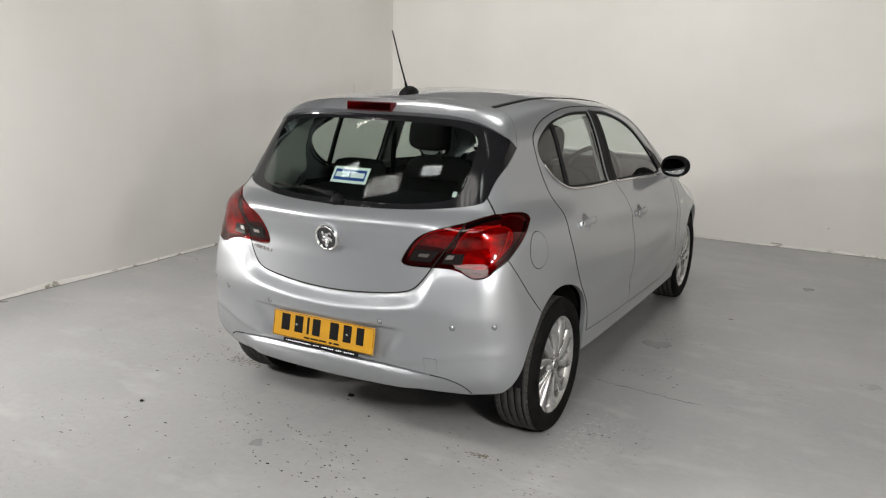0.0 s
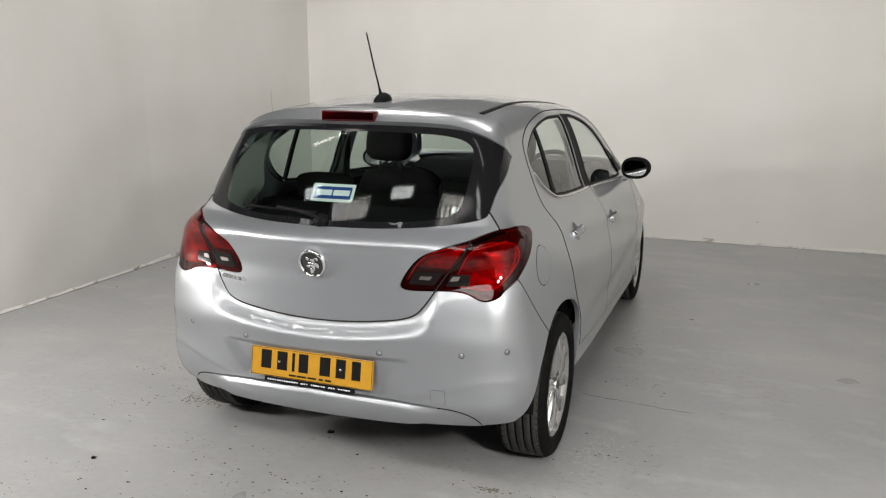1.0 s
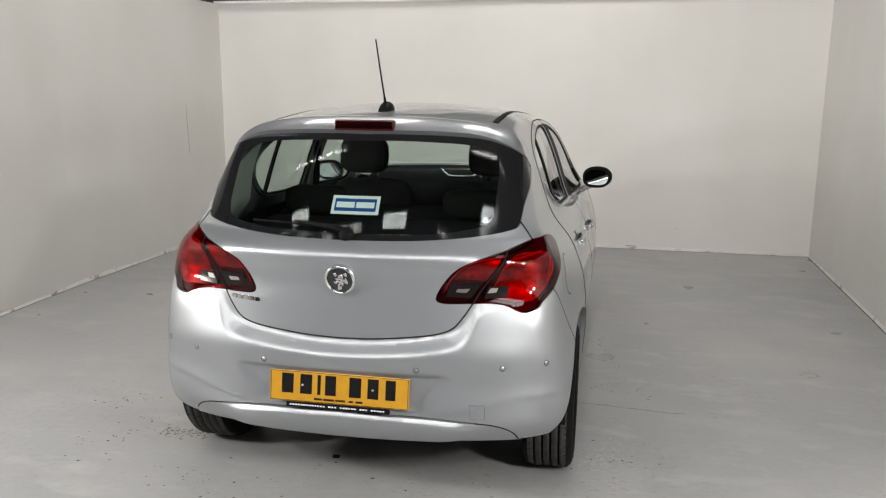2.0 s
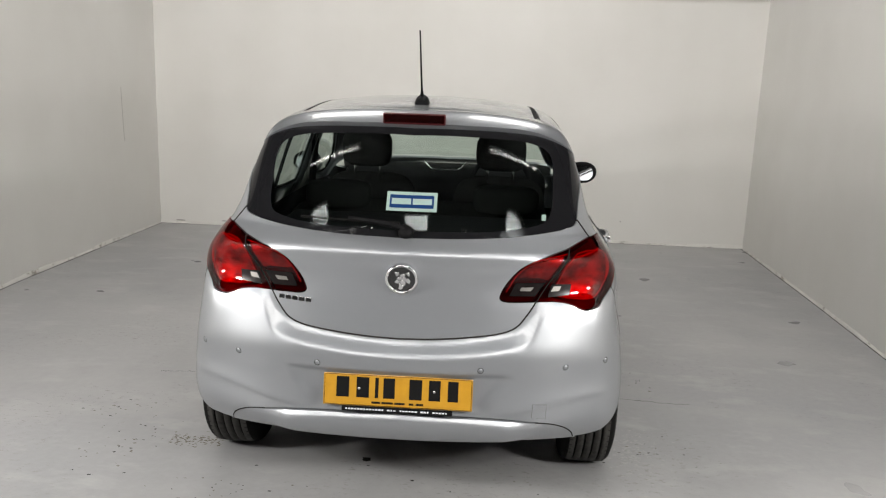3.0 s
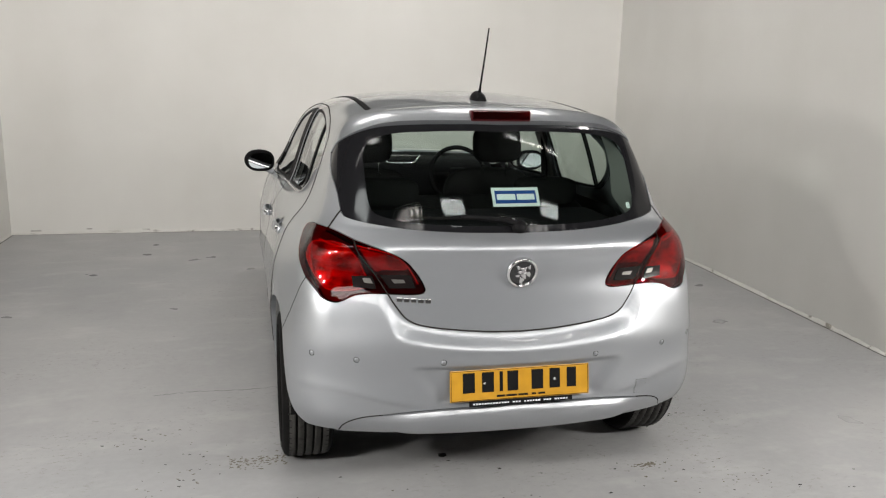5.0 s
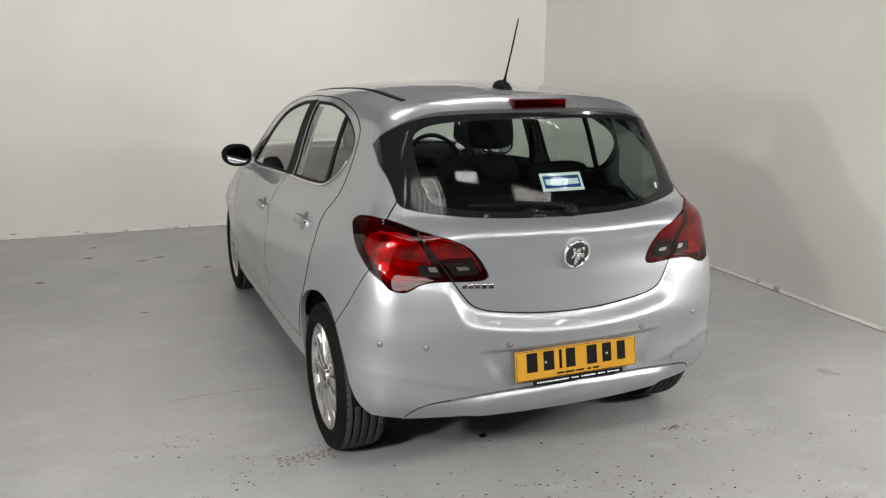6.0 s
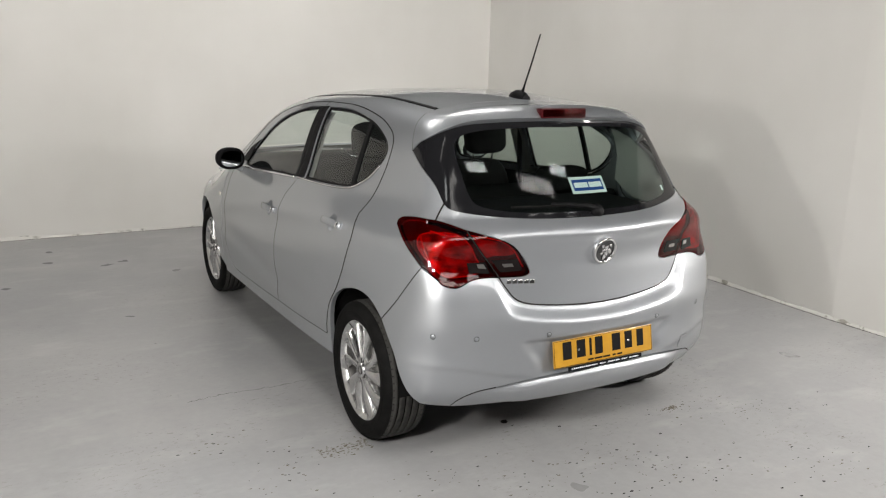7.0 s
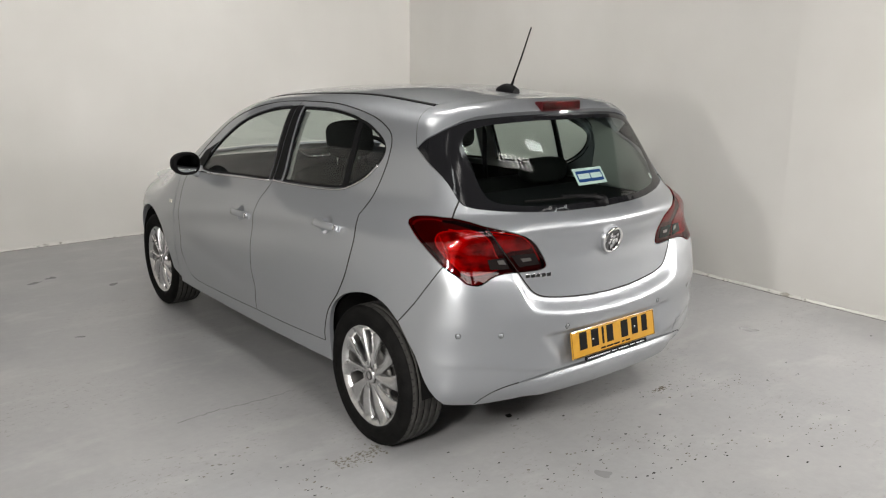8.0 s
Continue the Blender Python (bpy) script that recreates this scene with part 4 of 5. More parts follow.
patch("windscreen", np.vstack([screen, (screen[::-1] * [-1, 1])[1:-1]]), M_glass, car, "clear windscreen", over=roofmap, h=0.05, gap=0.0, depth=0.0)
pil_xy = np.array([(0.474, 1.47), (0.495, 1.45), (0.565, 1.70), (0.625, 1.92), (0.70, 2.07), (0.658, 2.085), (0.603, 1.95), (0.543, 1.75)])
for s in (1, -1):
    patch("screen_pillar", pil_xy * [s, 1], M_paint, car, over=roofmap, h=0.03, gap=0.001)

# wheels


def wheel():
    """Axis along x, outer face towards +x, at the origin."""
    axle = Matrix.Rotation(radians(90), 4, "Y")
    hub = new("wheel")
    side_in = [(0.190, -0.085), (0.215, -0.097), (0.250, -0.101), (0.280, -0.097), (0.296, -0.086), (0.300, -0.076)]
    side_out = [(0.300, 0.0745), (0.2985, 0.080), (0.2890, 0.092), (0.272, 0.0985), (0.250, 0.101), (0.236, 0.0985), (0.226, 0.0955), (0.2195, 0.091), (0.2165, 0.084)]
    crown = [(0.300, -0.076)]
    for z in (-0.050, -0.018, 0.014, 0.046):
        crown += [(0.3030, z - 0.006), (0.3030, z - 0.0045), (0.2945, z - 0.0042), (0.2945, z + 0.0042), (0.3030, z + 0.0048)]
    crown += [(0.3030, 0.060), (0.300, 0.0745)]
    bm = lathe(bmesh.new(), side_in, 72, axle)
    lathe(bm, side_out, 72, axle)
    tyre = part("tyre", smooth(bm, 50), M_rubber, hub, "black tyre with deep grooves")
    part("tread", smooth(lathe(bmesh.new(), crown, 72, axle), 30), M_tread, hub, "dusty grey-black tread")
    for z in (-0.050, -0.018, 0.014, 0.046):
        part("groove", lathe(bmesh.new(), [(0.2962, z - 0.0044), (0.2962, z + 0.0044)], 72, axle), M_under, hub)
    # cross cuts in the shoulders
    bm = bmesh.new()
    for k in range(64):
        a = 2 * math.pi * k / 64
        for z, w in ((0.070, 0.016), (-0.071, 0.016)):
            m = axle @ Matrix.Rotation(a, 4, "Z") @ Matrix.Translation((0.2985, 0, z))
            box(bm, (0, 0, 0), (0.006, 0.004, w), 0, None)
            for v in bm.verts[-8:]:
                v.co = m @ v.co
    tagged(part("tread_cut", bm, M_ink, hub), kind="stuff")
    bm = bmesh.new()
    for r0, r1 in ((0.262, 0.2635), (0.240, 0.2412)):
        lathe(bm, [(r0, 0.1008), (r0 + 0.0006, 0.1022), (r1 - 0.0002, 0.1022), (r1, 0.1008)], 72, axle)
    part("sidewall_ring", smooth(bm), M_rubber, hub)
    rim = part("rim", smooth(lathe(bmesh.new(), [(0.196, -0.085), (0.190, -0.05), (0.182, 0.0), (0.186, 0.05), (0.198, 0.074), (0.2065, 0.081), (0.2140, 0.0865), (0.2170, 0.0880), (0.2180, 0.082)], 72, axle), 40), M_alloy, hub, "silver alloy rim")
    # dark liner over the alloy barrel, painted for the shade between the spokes
    part("rim_barrel", smooth(lathe(bmesh.new(), [(0.186, -0.06), (0.180, 0.0), (0.1835, 0.045), (0.193, 0.066)], 60, axle), 40), M_steel, hub, "inner barrel of the rim, shade behind the spokes put into its colour")
    # five pairs of curved spokes that run to the rim's edge
    for k in range(10):
        bm = bmesh.new()
        a = 2 * math.pi * (k // 2) / 5 + (0.295 if k % 2 else -0.295) + 0.3
        lean = 0.20 if k % 2 else 0.12
        rows = []
        for i in range(11):
            t = i / 10
            r = 0.045 + 0.170 * t
            ang = a + lean * t * t + (0.10 if k % 2 == 0 else -0.10) * (1 - t) ** 2
            w = 0.0150 + 0.004 * t + 0.027 * t**2.6
            zt = 0.066 + 0.020 * math.sin(math.pi * (0.25 + 0.55 * t)) - 0.004 * t
            if t > 0.9:
                zt = 0.0875
            fold = 0.010 * math.sin(math.pi * min(1.0, t * 1.08))
            rr = [(-w, zt - 0.034), (-w, zt - 0.006), (-w * 0.86, zt), (-w * 0.35, zt - 0.25 * fold), (w * 0.80, zt - fold), (w, zt - fold - 0.006), (w, zt - fold - 0.030)]
            ca, sa = math.cos(ang), math.sin(ang)
            rows.append([bm.verts.new(axle @ Vector((r * ca - y * sa, r * sa + y * ca, z))) for y, z in rr])
        for p, q in zip(rows, rows[1:]):
            for i in range(6):
                bm.faces.new((p[i], p[i + 1], q[i + 1], q[i]))
        part("spoke", smooth(bm, 40), M_alloy, hub)
    part("rim_dish", smooth(lathe(bmesh.new(), [(0.050, 0.066), (0.085, 0.058), (0.108, 0.050), (0.110, 0.040)], 60, axle)), M_steel, hub)
    part("hub_boss", smooth(lathe(bmesh.new(), [(0.066, 0.035), (0.066, 0.068), (0.060, 0.078), (0.036, 0.080), (0.034, 0.076)], 40, axle)), M_alloy, hub)
    cap = part("hub_cap", smooth(lathe(bmesh.new(), [(0.034, 0.074), (0.033, 0.084), (0.030, 0.087), (0.024, 0.085), (0.0, 0.085)], 32, axle)), M_alloy, hub, "silver hub cap with a plain raised ring")
    part("cap_ring", smooth(lathe(bmesh.new(), [(0.014, 0.085), (0.0150, 0.0875), (0.018, 0.0875), (0.019, 0.085)], 24, axle)), M_steel, hub)
    for k in range(4):
        a = 2 * math.pi * k / 4 + 0.3 + math.pi / 5
        m = axle @ Matrix.Translation((0.050 * math.cos(a), 0.050 * math.sin(a), 0.0))
        part("bolt_hole", smooth(lathe(bmesh.new(), [(0.0125, 0.0812), (0.0115, 0.079), (0.0090, 0.066), (0.0, 0.066)], 14, m), 40), M_ink, hub)
        part("wheel_bolt", smooth(lathe(bmesh.new(), [(0.0075, 0.060), (0.0075, 0.074), (0.0, 0.0745)], 6, m), 30), M_steel, hub)
    part("brake_disc", smooth(lathe(bmesh.new(), [(0.0, 0.015), (0.07, 0.02), (0.075, 0.03), (0.128, 0.03), (0.128, 0.008), (0.0, 0.006)], 40, axle), 40), M_steel, hub, "grey steel brake disc")
    part("dust_shield", smooth(lathe(bmesh.new(), [(0.0, -0.02), (0.186, -0.01)], 40, axle)), M_under, hub)
    return hub


first = wheel()
first.parent = car
first.matrix_basis = pose(0.724, -0.018, 0.303)
tagged(first, "silver multi-spoke alloy wheel with black tyre")
for x, y, spin in ((0.720, 2.50, 37), (-0.724, -0.018, 20), (-0.720, 2.50, 51)):
    w = copy_thing(first, pose(x, y, 0.303) @ pose(0, 0, 0, 0, 0, 180 if x < 0 else 0) @ pose(0, 0, 0, spin, 0, 0))

# wheel housings and the dark underside
for x in (-1, 1):
    for y, r in ((0.0, 0.352), (2.51, 0.36)):
        bm = bmesh.new()
        lathe(bm, [(r, 0.0), (r, 0.22), (0.0, 0.22)], 28, Matrix.Translation((x * 0.795, y - 0.02, 0.31)) @ Matrix.Rotation(radians(-90 * x), 4, "Y") @ Matrix.Rotation(radians(-90 * 1), 4, "Z"), arc=2 * math.pi)
        bmesh.ops.delete(bm, geom=[v for v in bm.verts if v.co.z < 0.24], context="VERTS")
        part("arch_liner", smooth(bm), M_under, car, "black wheel arch liner")
bm = bmesh.new()
box(bm, (0, 1.25, 0.27), (1.12, 3.2, 0.12), 0.03)
box(bm, (0, 1.12, 0.30), (1.30, 1.60, 0.12), 0.02)
box(bm, (0, -0.39, 0.36), (1.15, 0.32, 0.10), 0.04)
part("underbody", bm, M_under, car, "black underbody")
bm = bmesh.new()
tube(bm, [(-0.62, 0, 0.29), (0.62, 0, 0.29)], 0.035, 12)
part("rear_axle", smooth(bm), M_under, car)
bm = bmesh.new()
box(bm, (0.36, -0.34, 0.31), (0.46, 0.20, 0.11), 0.05, segments=4)
silencer = part("silencer", smooth(bm), M_under, car, "dark exhaust silencer box")

# ---- fittings on the body ----
# number plate: its characters are plain bars
PLATE = Matrix.Translation((0, -0.6485, 0.492)) @ Matrix.Rotation(radians(90 - 10), 4, "X")
bm = bmesh.new()
box(bm, (0, 0, 0), (0.520, 0.111, 0.005), 0.002)
bm.transform(PLATE)
plate = part("number_plate", bm, M_yellow, car, "yellow rear number plate with black bars")
for x, w in ((-0.192, 0.044), (-0.122, 0.044), (-0.073, 0.012), (-0.030, 0.040), (0.062, 0.044), (0.128, 0.040), (0.192, 0.036)):
    bm = bmesh.new()
    box(bm, (x, 0.010, 0.0030), (w, 0.071, 0.0016), 0.0004, segments=1)
    bm.transform(PLATE)
    part("character_bar", bm, M_ink, plate)
bm = bmesh.new()
for x, y, sx, sy in ((0, 0.0525, 0.512, 0.0014), (0, -0.0525, 0.512, 0.0014), (-0.2555, 0, 0.0014, 0.105), (0.2555, 0, 0.0014, 0.105)):
    box(bm, (x, y, 0.0029), (sx, sy, 0.001))
bm.transform(PLATE)
part("border_line", bm, M_ink, plate)
bm = bmesh.new()
for x, w in ((-0.095, 0.030), (-0.055, 0.040), (-0.012, 0.036), (0.028, 0.016), (0.058, 0.026)):
    box(bm, (x + 0.02, -0.0415, 0.0029), (w, 0.007, 0.0010))
bm.transform(PLATE)
part("maker_line", bm, M_ink, plate)
for x in (-0.135, 0.127):
    bm = bmesh.new()
    lathe(bm, [(0.0055, 0.0028), (0.0050, 0.0050), (0.003, 0.0062), (0, 0.0064)], 14, PLATE @ Matrix.Translation((x, 0.006, 0)))
    part("screw", smooth(bm), M_chrome, plate)
bm = bmesh.new()
box(bm, (0, -0.0650, 0.006), (0.385, 0.017, 0.006), 0.001)
bm.transform(PLATE)
surround = part("dealer_strip", bm, M_black, car, "black dealer strip with small white marks")
bm = bmesh.new()
for k in range(34):
    if k not in (13, 17, 24, 28):
        box(bm, (-0.176 + 0.0105 * k, -0.0650, 0.0091), (0.0060 + 0.0014 * (k % 3), 0.0052, 0.0006))
bm.transform(PLATE)
part("mark", bm, M_offwhite, surround)

# round emblem: chrome ring, dark field and a plain raised shape
_, _, EMB = on_body(0, -0.60, 0.888)
bm = bmesh.new()
lathe(bm, [(0.056, -0.004), (0.0575, 0.010), (0.0560, 0.0165), (0.0520, 0.0195), (0.0475, 0.0175), (0.0455, 0.010)], 48, EMB)
emblem = part("emblem", smooth(bm), M_chrome, tailgate, "round chrome emblem with a plain raised shape")
bm = bmesh.new()
lathe(bm, [(0.047, 0.010), (0.03, 0.0115), (0.0, 0.012)], 40, EMB)
part("emblem_field", smooth(bm), M_gloss, tailgate)
bm = bmesh.new()
shards = random.Random(4)
for k in range(9):
    a, r = 0.4 + 2.4 * k, 0.006 + 0.0032 * k
    mx, my, turn, ln = r * math.cos(a), r * math.sin(a), shards.uniform(0, 3), shards.uniform(0.010, 0.016)
    pts, thick = [], 0.003 + 0.004 * shards.random()
    for d, w in ((0.0, 1.0), (1.3, 0.5), (2.4, 0.9), (3.5, 0.6), (4.9, 0.75)):
        pts.append((mx + ln * w * math.cos(turn + d), my + ln * w * math.sin(turn + d)))
    shape = bmesh.new()
    slab(shape, pts, thick, EMB @ Matrix.Translation((0, 0, 0.010)))
    bmesh.ops.bevel(shape, geom=list(shape.edges), offset=0.0012, segments=2, affect="EDGES", profile=0.5)
    me = bpy.data.meshes.new("tmp")
    shape.to_mesh(me)
    shape.free()
    bm.from_mesh(me)
    bpy.data.meshes.remove(me)
part("emblem_relief", smooth(bm, 50), M_chrome, tailgate)
# model badge: five plain chrome bars
for k in range(5):
    _, _, m = on_body(-0.432 + 0.0265 * k, -0.57, 0.7915 - 0.0012 * k)
    bm = bmesh.new()
    box(bm, (0, 0, 0.0015), (0.020, 0.015, 0.003), 0.001)
    bm.transform(m)
    part("badge_bar", bm, M_chrome, tailgate)

# parking sensors, towing eye cover, fuel flap
for x, y, z in ((0.283, -0.645, 0.583), (0.580, -0.585, 0.589), (0.728, -0.509, 0.597)):
    for s in (1, -1):
        _, _, m = on_body(s * x, y, z)
        bm = bmesh.new()
        lathe(bm, [(0.0108, -0.002), (0.0108, 0.0003), (0.0092, 0.0003), (0.0090, -0.0010)], 20, m)
        ring = part("parking_sensor", smooth(bm, 8), M_black, bumper, "small round silver parking sensor")
        bm = bmesh.new()
        lathe(bm, [(0.0090, -0.001), (0.0086, 0.0002), (0.0, 0.0003)], 20, m)
        part("sensor_face", smooth(bm, 4), M_paint, bumper)
tow = [(0.459, -0.594, 0.463), (0.510, -0.582, 0.461), (0.514, -0.578, 0.402), (0.463, -0.591, 0.405)]
patch("towing_cover_gap", np.array(curve(tow + tow[:1], 1)[:-1]), M_joint, bumper, h=0.02, lift=0.0010, depth=0.0, gap=-0.0002)
patch("towing_cover", np.array(tow), M_paint, bumper, "square towing eye cover", h=0.012, lift=0.0018, depth=0.001, gap=0.0006)
flap = [(0.776 + 0.0 * math.sin(a), -0.218 + 0.074 * math.cos(a), 0.860 + 0.074 * math.sin(a)) for a in np.linspace(0, 2 * math.pi, 40, endpoint=False)]
side_r = bpy.data.objects["side_panel"]
patch("fuel_flap_gap", np.array(flap), M_joint, side_r, h=0.02, lift=0.0008, depth=0.0, gap=-0.0024)
fuel = patch("fuel_flap", np.array(flap), M_paint, side_r, "round silver fuel filler flap", h=0.014, lift=0.0018, depth=0.002, gap=0.0006)


# door handles: a hollow in the skin, a bridge over it and a chrome end
def handle(x, y, z, door):
    _, _, m = on_body(x, y, z)
    s = 1 if x > 0 else -1
    bm = lathe(bmesh.new(), [(0.0480, -0.0045), (0.0405, -0.0032), (0.0375, -0.0080), (0.031, -0.0150), (0.018, -0.0200), (0.0, -0.0210)], 32, m)
    part("handle_cup", smooth(bm, 60), M_paint, door, "rounded hollow behind the handle")
    bm = bmesh.new()
    rows = []
    for i in range(15):
        t = i / 14
        x_ = (-0.105 + 0.21 * t) * s
        lift = 0.006 + 0.026 * math.sin(math.pi * min(1, max(0, t))) ** 0.6
        hgt = 0.0135 + 0.003 * math.sin(math.pi * t)
        rows.append([bm.verts.new(m @ Vector((x_, yy, zz))) for yy, zz in ((-hgt, lift - 0.012), (-hgt, lift - 0.003), (-hgt * 0.6, lift + 0.001), (hgt * 0.6, lift + 0.001), (hgt, lift - 0.003), (hgt, lift - 0.012))])
    for a, b in zip(rows, rows[1:]):
        for i in range(6):
            bm.faces.new((a[i], a[(i + 1) % 6], b[(i + 1) % 6], b[i]))
    bm.faces.new(rows[0])
    bm.faces.new(rows[-1][::-1])
    bmesh.ops.recalc_face_normals(bm, faces=bm.faces)
    part("door_handle", smooth(bm, 50), M_paint, door, "silver pull handle")
    bm = bmesh.new()
    box(bm, (-0.098 * s, 0, 0.017), (0.016, 0.026, 0.022), 0.005)
    bm.transform(m)
    part("handle_end", smooth(bm), M_chrome, door, "chrome lock cap")


for i, s in enumerate((1, -1)):
    for (x, y, z), door in zip(HANDLES, (rear_doors[i], front_doors[i])):
        handle(s * x, y, z, door)


# outside mirrors
def outside_mirror(s):
    door = front_doors[0 if s > 0 else 1]
    c, toe = Vector((s * 0.862, 1.775, 1.016)), Matrix.Rotation(radians(-14 * s), 3, "Z")
    bm = bmesh.new()
    bmesh.ops.create_uvsphere(bm, u_segments=28, v_segments=18, radius=1)
    for v in bm.verts:
        x, y, z = v.co
        f = 1 - 0.18 * (x * s > 0) * abs(x) ** 2
        sx = math.copysign(abs(x) ** 0.8, x)
        sz = math.copysign(abs(z) ** 0.8, z)
        yy = max(y, -0.30)
        v.co = c + toe @ Vector((0.090 * sx, 0.066 * yy, 0.066 * sz * f + 0.004 * x * s))
    shell = part("mirror_shell", smooth(bm, 50), M_black, door, "black door mirror housing")
    bm = bmesh.new()
    prof = [Vector((0.071 * math.copysign(abs(math.cos(a)) ** 0.8, math.cos(a)), -0.0275, 0.047 * math.copysign(abs(math.sin(a)) ** 0.8, math.sin(a)))) for a in np.linspace(0, 2 * math.pi, 32, endpoint=False)]
    bm.faces.new([bm.verts.new(c + toe @ (p + Vector((0, 0.0035, 0)))) for p in prof])
    bmesh.ops.recalc_face_normals(bm, faces=bm.faces)
    part("mirror_glass", bm, M_mirror, door, "flat mirror glass")
    bm = bmesh.new()
    tube(bm, [c + Vector((-s * 0.04, 0.02, -0.05)), c + Vector((-s * 0.075, 0.03, -0.068)), c + Vector((-s * 0.105, 0.04, -0.072))], 0.020, 12)
    part("mirror_arm", smooth(bm), M_paint, door, "silver mirror arm")
    _, _, m = on_body(s * 0.85, 2.09, 0.757)
    bm = bmesh.new()
    box(bm, (0, 0, 0.002), (0.036, 0.020, 0.006), 0.002)
    bm.transform(m)
    part("side_repeater", bm, M_amber, car, "small clear side repeater lamp")


outside_mirror(1)
outside_mirror(-1)

# roof aerial
bm = bmesh.new()
rows = []
for i in range(9):
    t = i / 8
    y, w, h = -0.020 + 0.125 * t, 0.031 * math.sin(math.pi * (0.22 + 0.70 * t)) ** 0.7, 0.046 * math.sin(math.pi * (0.18 + 0.66 * t)) * (1 - 0.25 * t)
    z = float(top(0, np.array([y]))[0]) - 0.004
    rows.append([bm.verts.new((w * math.cos(a), y, z + h * math.sin(a))) for a in np.linspace(0, math.pi, 12)])
for a, b in zip(rows, rows[1:]):
    for k in range(11):
        bm.faces.new((a[k], a[k + 1], b[k + 1], b[k]))
bm.faces.new(rows[0])
bm.faces.new(rows[-1][::-1])
bmesh.ops.recalc_face_normals(bm, faces=bm.faces)
aerial = part("aerial_base", smooth(bm, 60), M_black, car, "black roof aerial foot")
bm = bmesh.new()
tube(bm, [(0, 0.012, 1.488), (-0.002, -0.05, 1.610), (-0.004, -0.108, 1.735)], 0.0042, 8, 0.0030)
part("aerial_rod", smooth(bm), M_black, aerial, "thin black whip aerial")
bm = bmesh.new()
tube(bm, [(0, 0.014, 1.482), (0, 0.0, 1.51)], 0.0075, 10, 0.005)
part("aerial_collar", smooth(bm), M_black, aerial)


# rear wiper and window sticker lie on the glass
def on_glass(x, z, lift):
    p, n, m = on_body(x, float(rear(np.array([abs(x)]), np.array([z]))[0]), z)
    return p + n * lift


bm = bmesh.new()
tube(bm, [on_glass(x, z, 0.012) for x, z in ((0.0, 1.040), (-0.05, 1.052), (-0.12, 1.060), (-0.20, 1.066))], 0.012, 8, 0.007)
lathe(bm, [(0.028, 0.0), (0.027, 0.014), (0.018, 0.022), (0.0, 0.023)], 20, on_body(0.005, -0.545, 1.036)[2])
wiper = part("wiper_arm", smooth(bm), M_black, tailgate, "black rear wiper arm")
bm = bmesh.new()
tube(bm, [on_glass(x, 1.050 + 0.00006 * k, 0.006) + Vector((0, 0, 0.012)) for k, x in enumerate(np.linspace(-0.02, -0.375, 16))], 0.005, 6)
part("wiper_blade", bm, M_rubber, tailgate, "thin black wiper blade")


def sticker_sheet(name, x0, x1, z0, z1, lift, mat, parent):
    xs, zs = np.linspace(x0, x1, 10), np.linspace(z0, z1, 6)
    v = [on_glass(x, z, lift) for z in zs for x in xs]
    f = [(j * 10 + i, j * 10 + i + 1, j * 10 + i + 11, j * 10 + i + 10) for j in range(5) for i in range(9)]
    return mesh_part(name, v, f, mat, parent)


st = sticker_sheet("window_sticker", -0.075, 0.104, 1.103, 1.165, -0.0050, M_paper, tailgate)
tagged(st, "pale dealer sticker with a blue field")
sticker_sheet("sticker_field", -0.064, 0.093, 1.113, 1.155, -0.0044, M_blue, tailgate)
for a, b in ((-0.057, 0.012), (0.018, 0.086)):
    sticker_sheet("sticker_bar", a, b, 1.1245, 1.1435, -0.0038, M_offwhite, tailgate)
sticker_sheet("small_sticker", 0.478, 0.494, 1.078, 1.098, -0.0050, M_paper, tailgate)

# ---- the cabin ----


def pillow(name, at, size, power, mat, parent, turn=None, label=""):
    """A rounded cushion."""
    bm = bmesh.new()
    bmesh.ops.create_uvsphere(bm, u_segments=24, v_segments=14, radius=1)
    for v in bm.verts:
        v.co = [math.copysign(abs(c) ** power, c) * s / 2 for c, s in zip(v.co, size)]
    bm.transform(Matrix.Translation(at) @ (turn or Matrix()))
    return part(name, smooth(bm, 60), mat, parent, label)


def car_seat(x, y, wide=0.50):
    seat = pillow("seat_back", (x, y, 0.755), (wide, 0.17, 0.62), 0.45, M_cloth, car, Matrix.Rotation(radians(-14), 4, "X"), "black cloth front seat backrest")
    pillow("seat_cushion", (x, y + 0.28, 0.50), (wide, 0.55, 0.18), 0.45, M_cloth, seat)
    pillow("headrest", (x, y - 0.105, 1.200), (0.255, 0.11, 0.19), 0.55, M_cloth, seat, Matrix.Rotation(radians(-10), 4, "X"))
    for dx in (-0.065, 0.065):
        bm = bmesh.new()
        tube(bm, [(x + dx, y - 0.075, 1.03), (x + dx, y - 0.095, 1.15)], 0.006, 8)
        part("headrest_post", smooth(bm), M_alloy, seat, "bright metal headrest post")
    return seat


car_seat(-0.342, 0.95)
car_seat(0.342, 0.95)
bench = pillow("bench_back", (0, 0.24, 0.76), (1.22, 0.16, 0.54), 0.35, M_cloth, car, Matrix.Rotation(radians(-14), 4, "X"), "black cloth rear bench backrest")
pillow("bench_cushion", (0, 0.55, 0.50), (1.22, 0.50, 0.20), 0.35, M_cloth, bench)
for x in (-0.36, 0.36):
    pillow("bench_headrest", (x, 0.155, 1.06), (0.28, 0.12, 0.12), 0.5, M_cloth, bench)
bm = bmesh.new()
box(bm, (0, -0.17, 0.985), (1.06, 0.50, 0.022), 0.008)
part("parcel_shelf", bm, M_trim, car, "dark parcel shelf")
bm = bmesh.new()
box(bm, (0, 2.02, 0.885), (1.30, 0.36, 0.24), 0.08, segments=4)
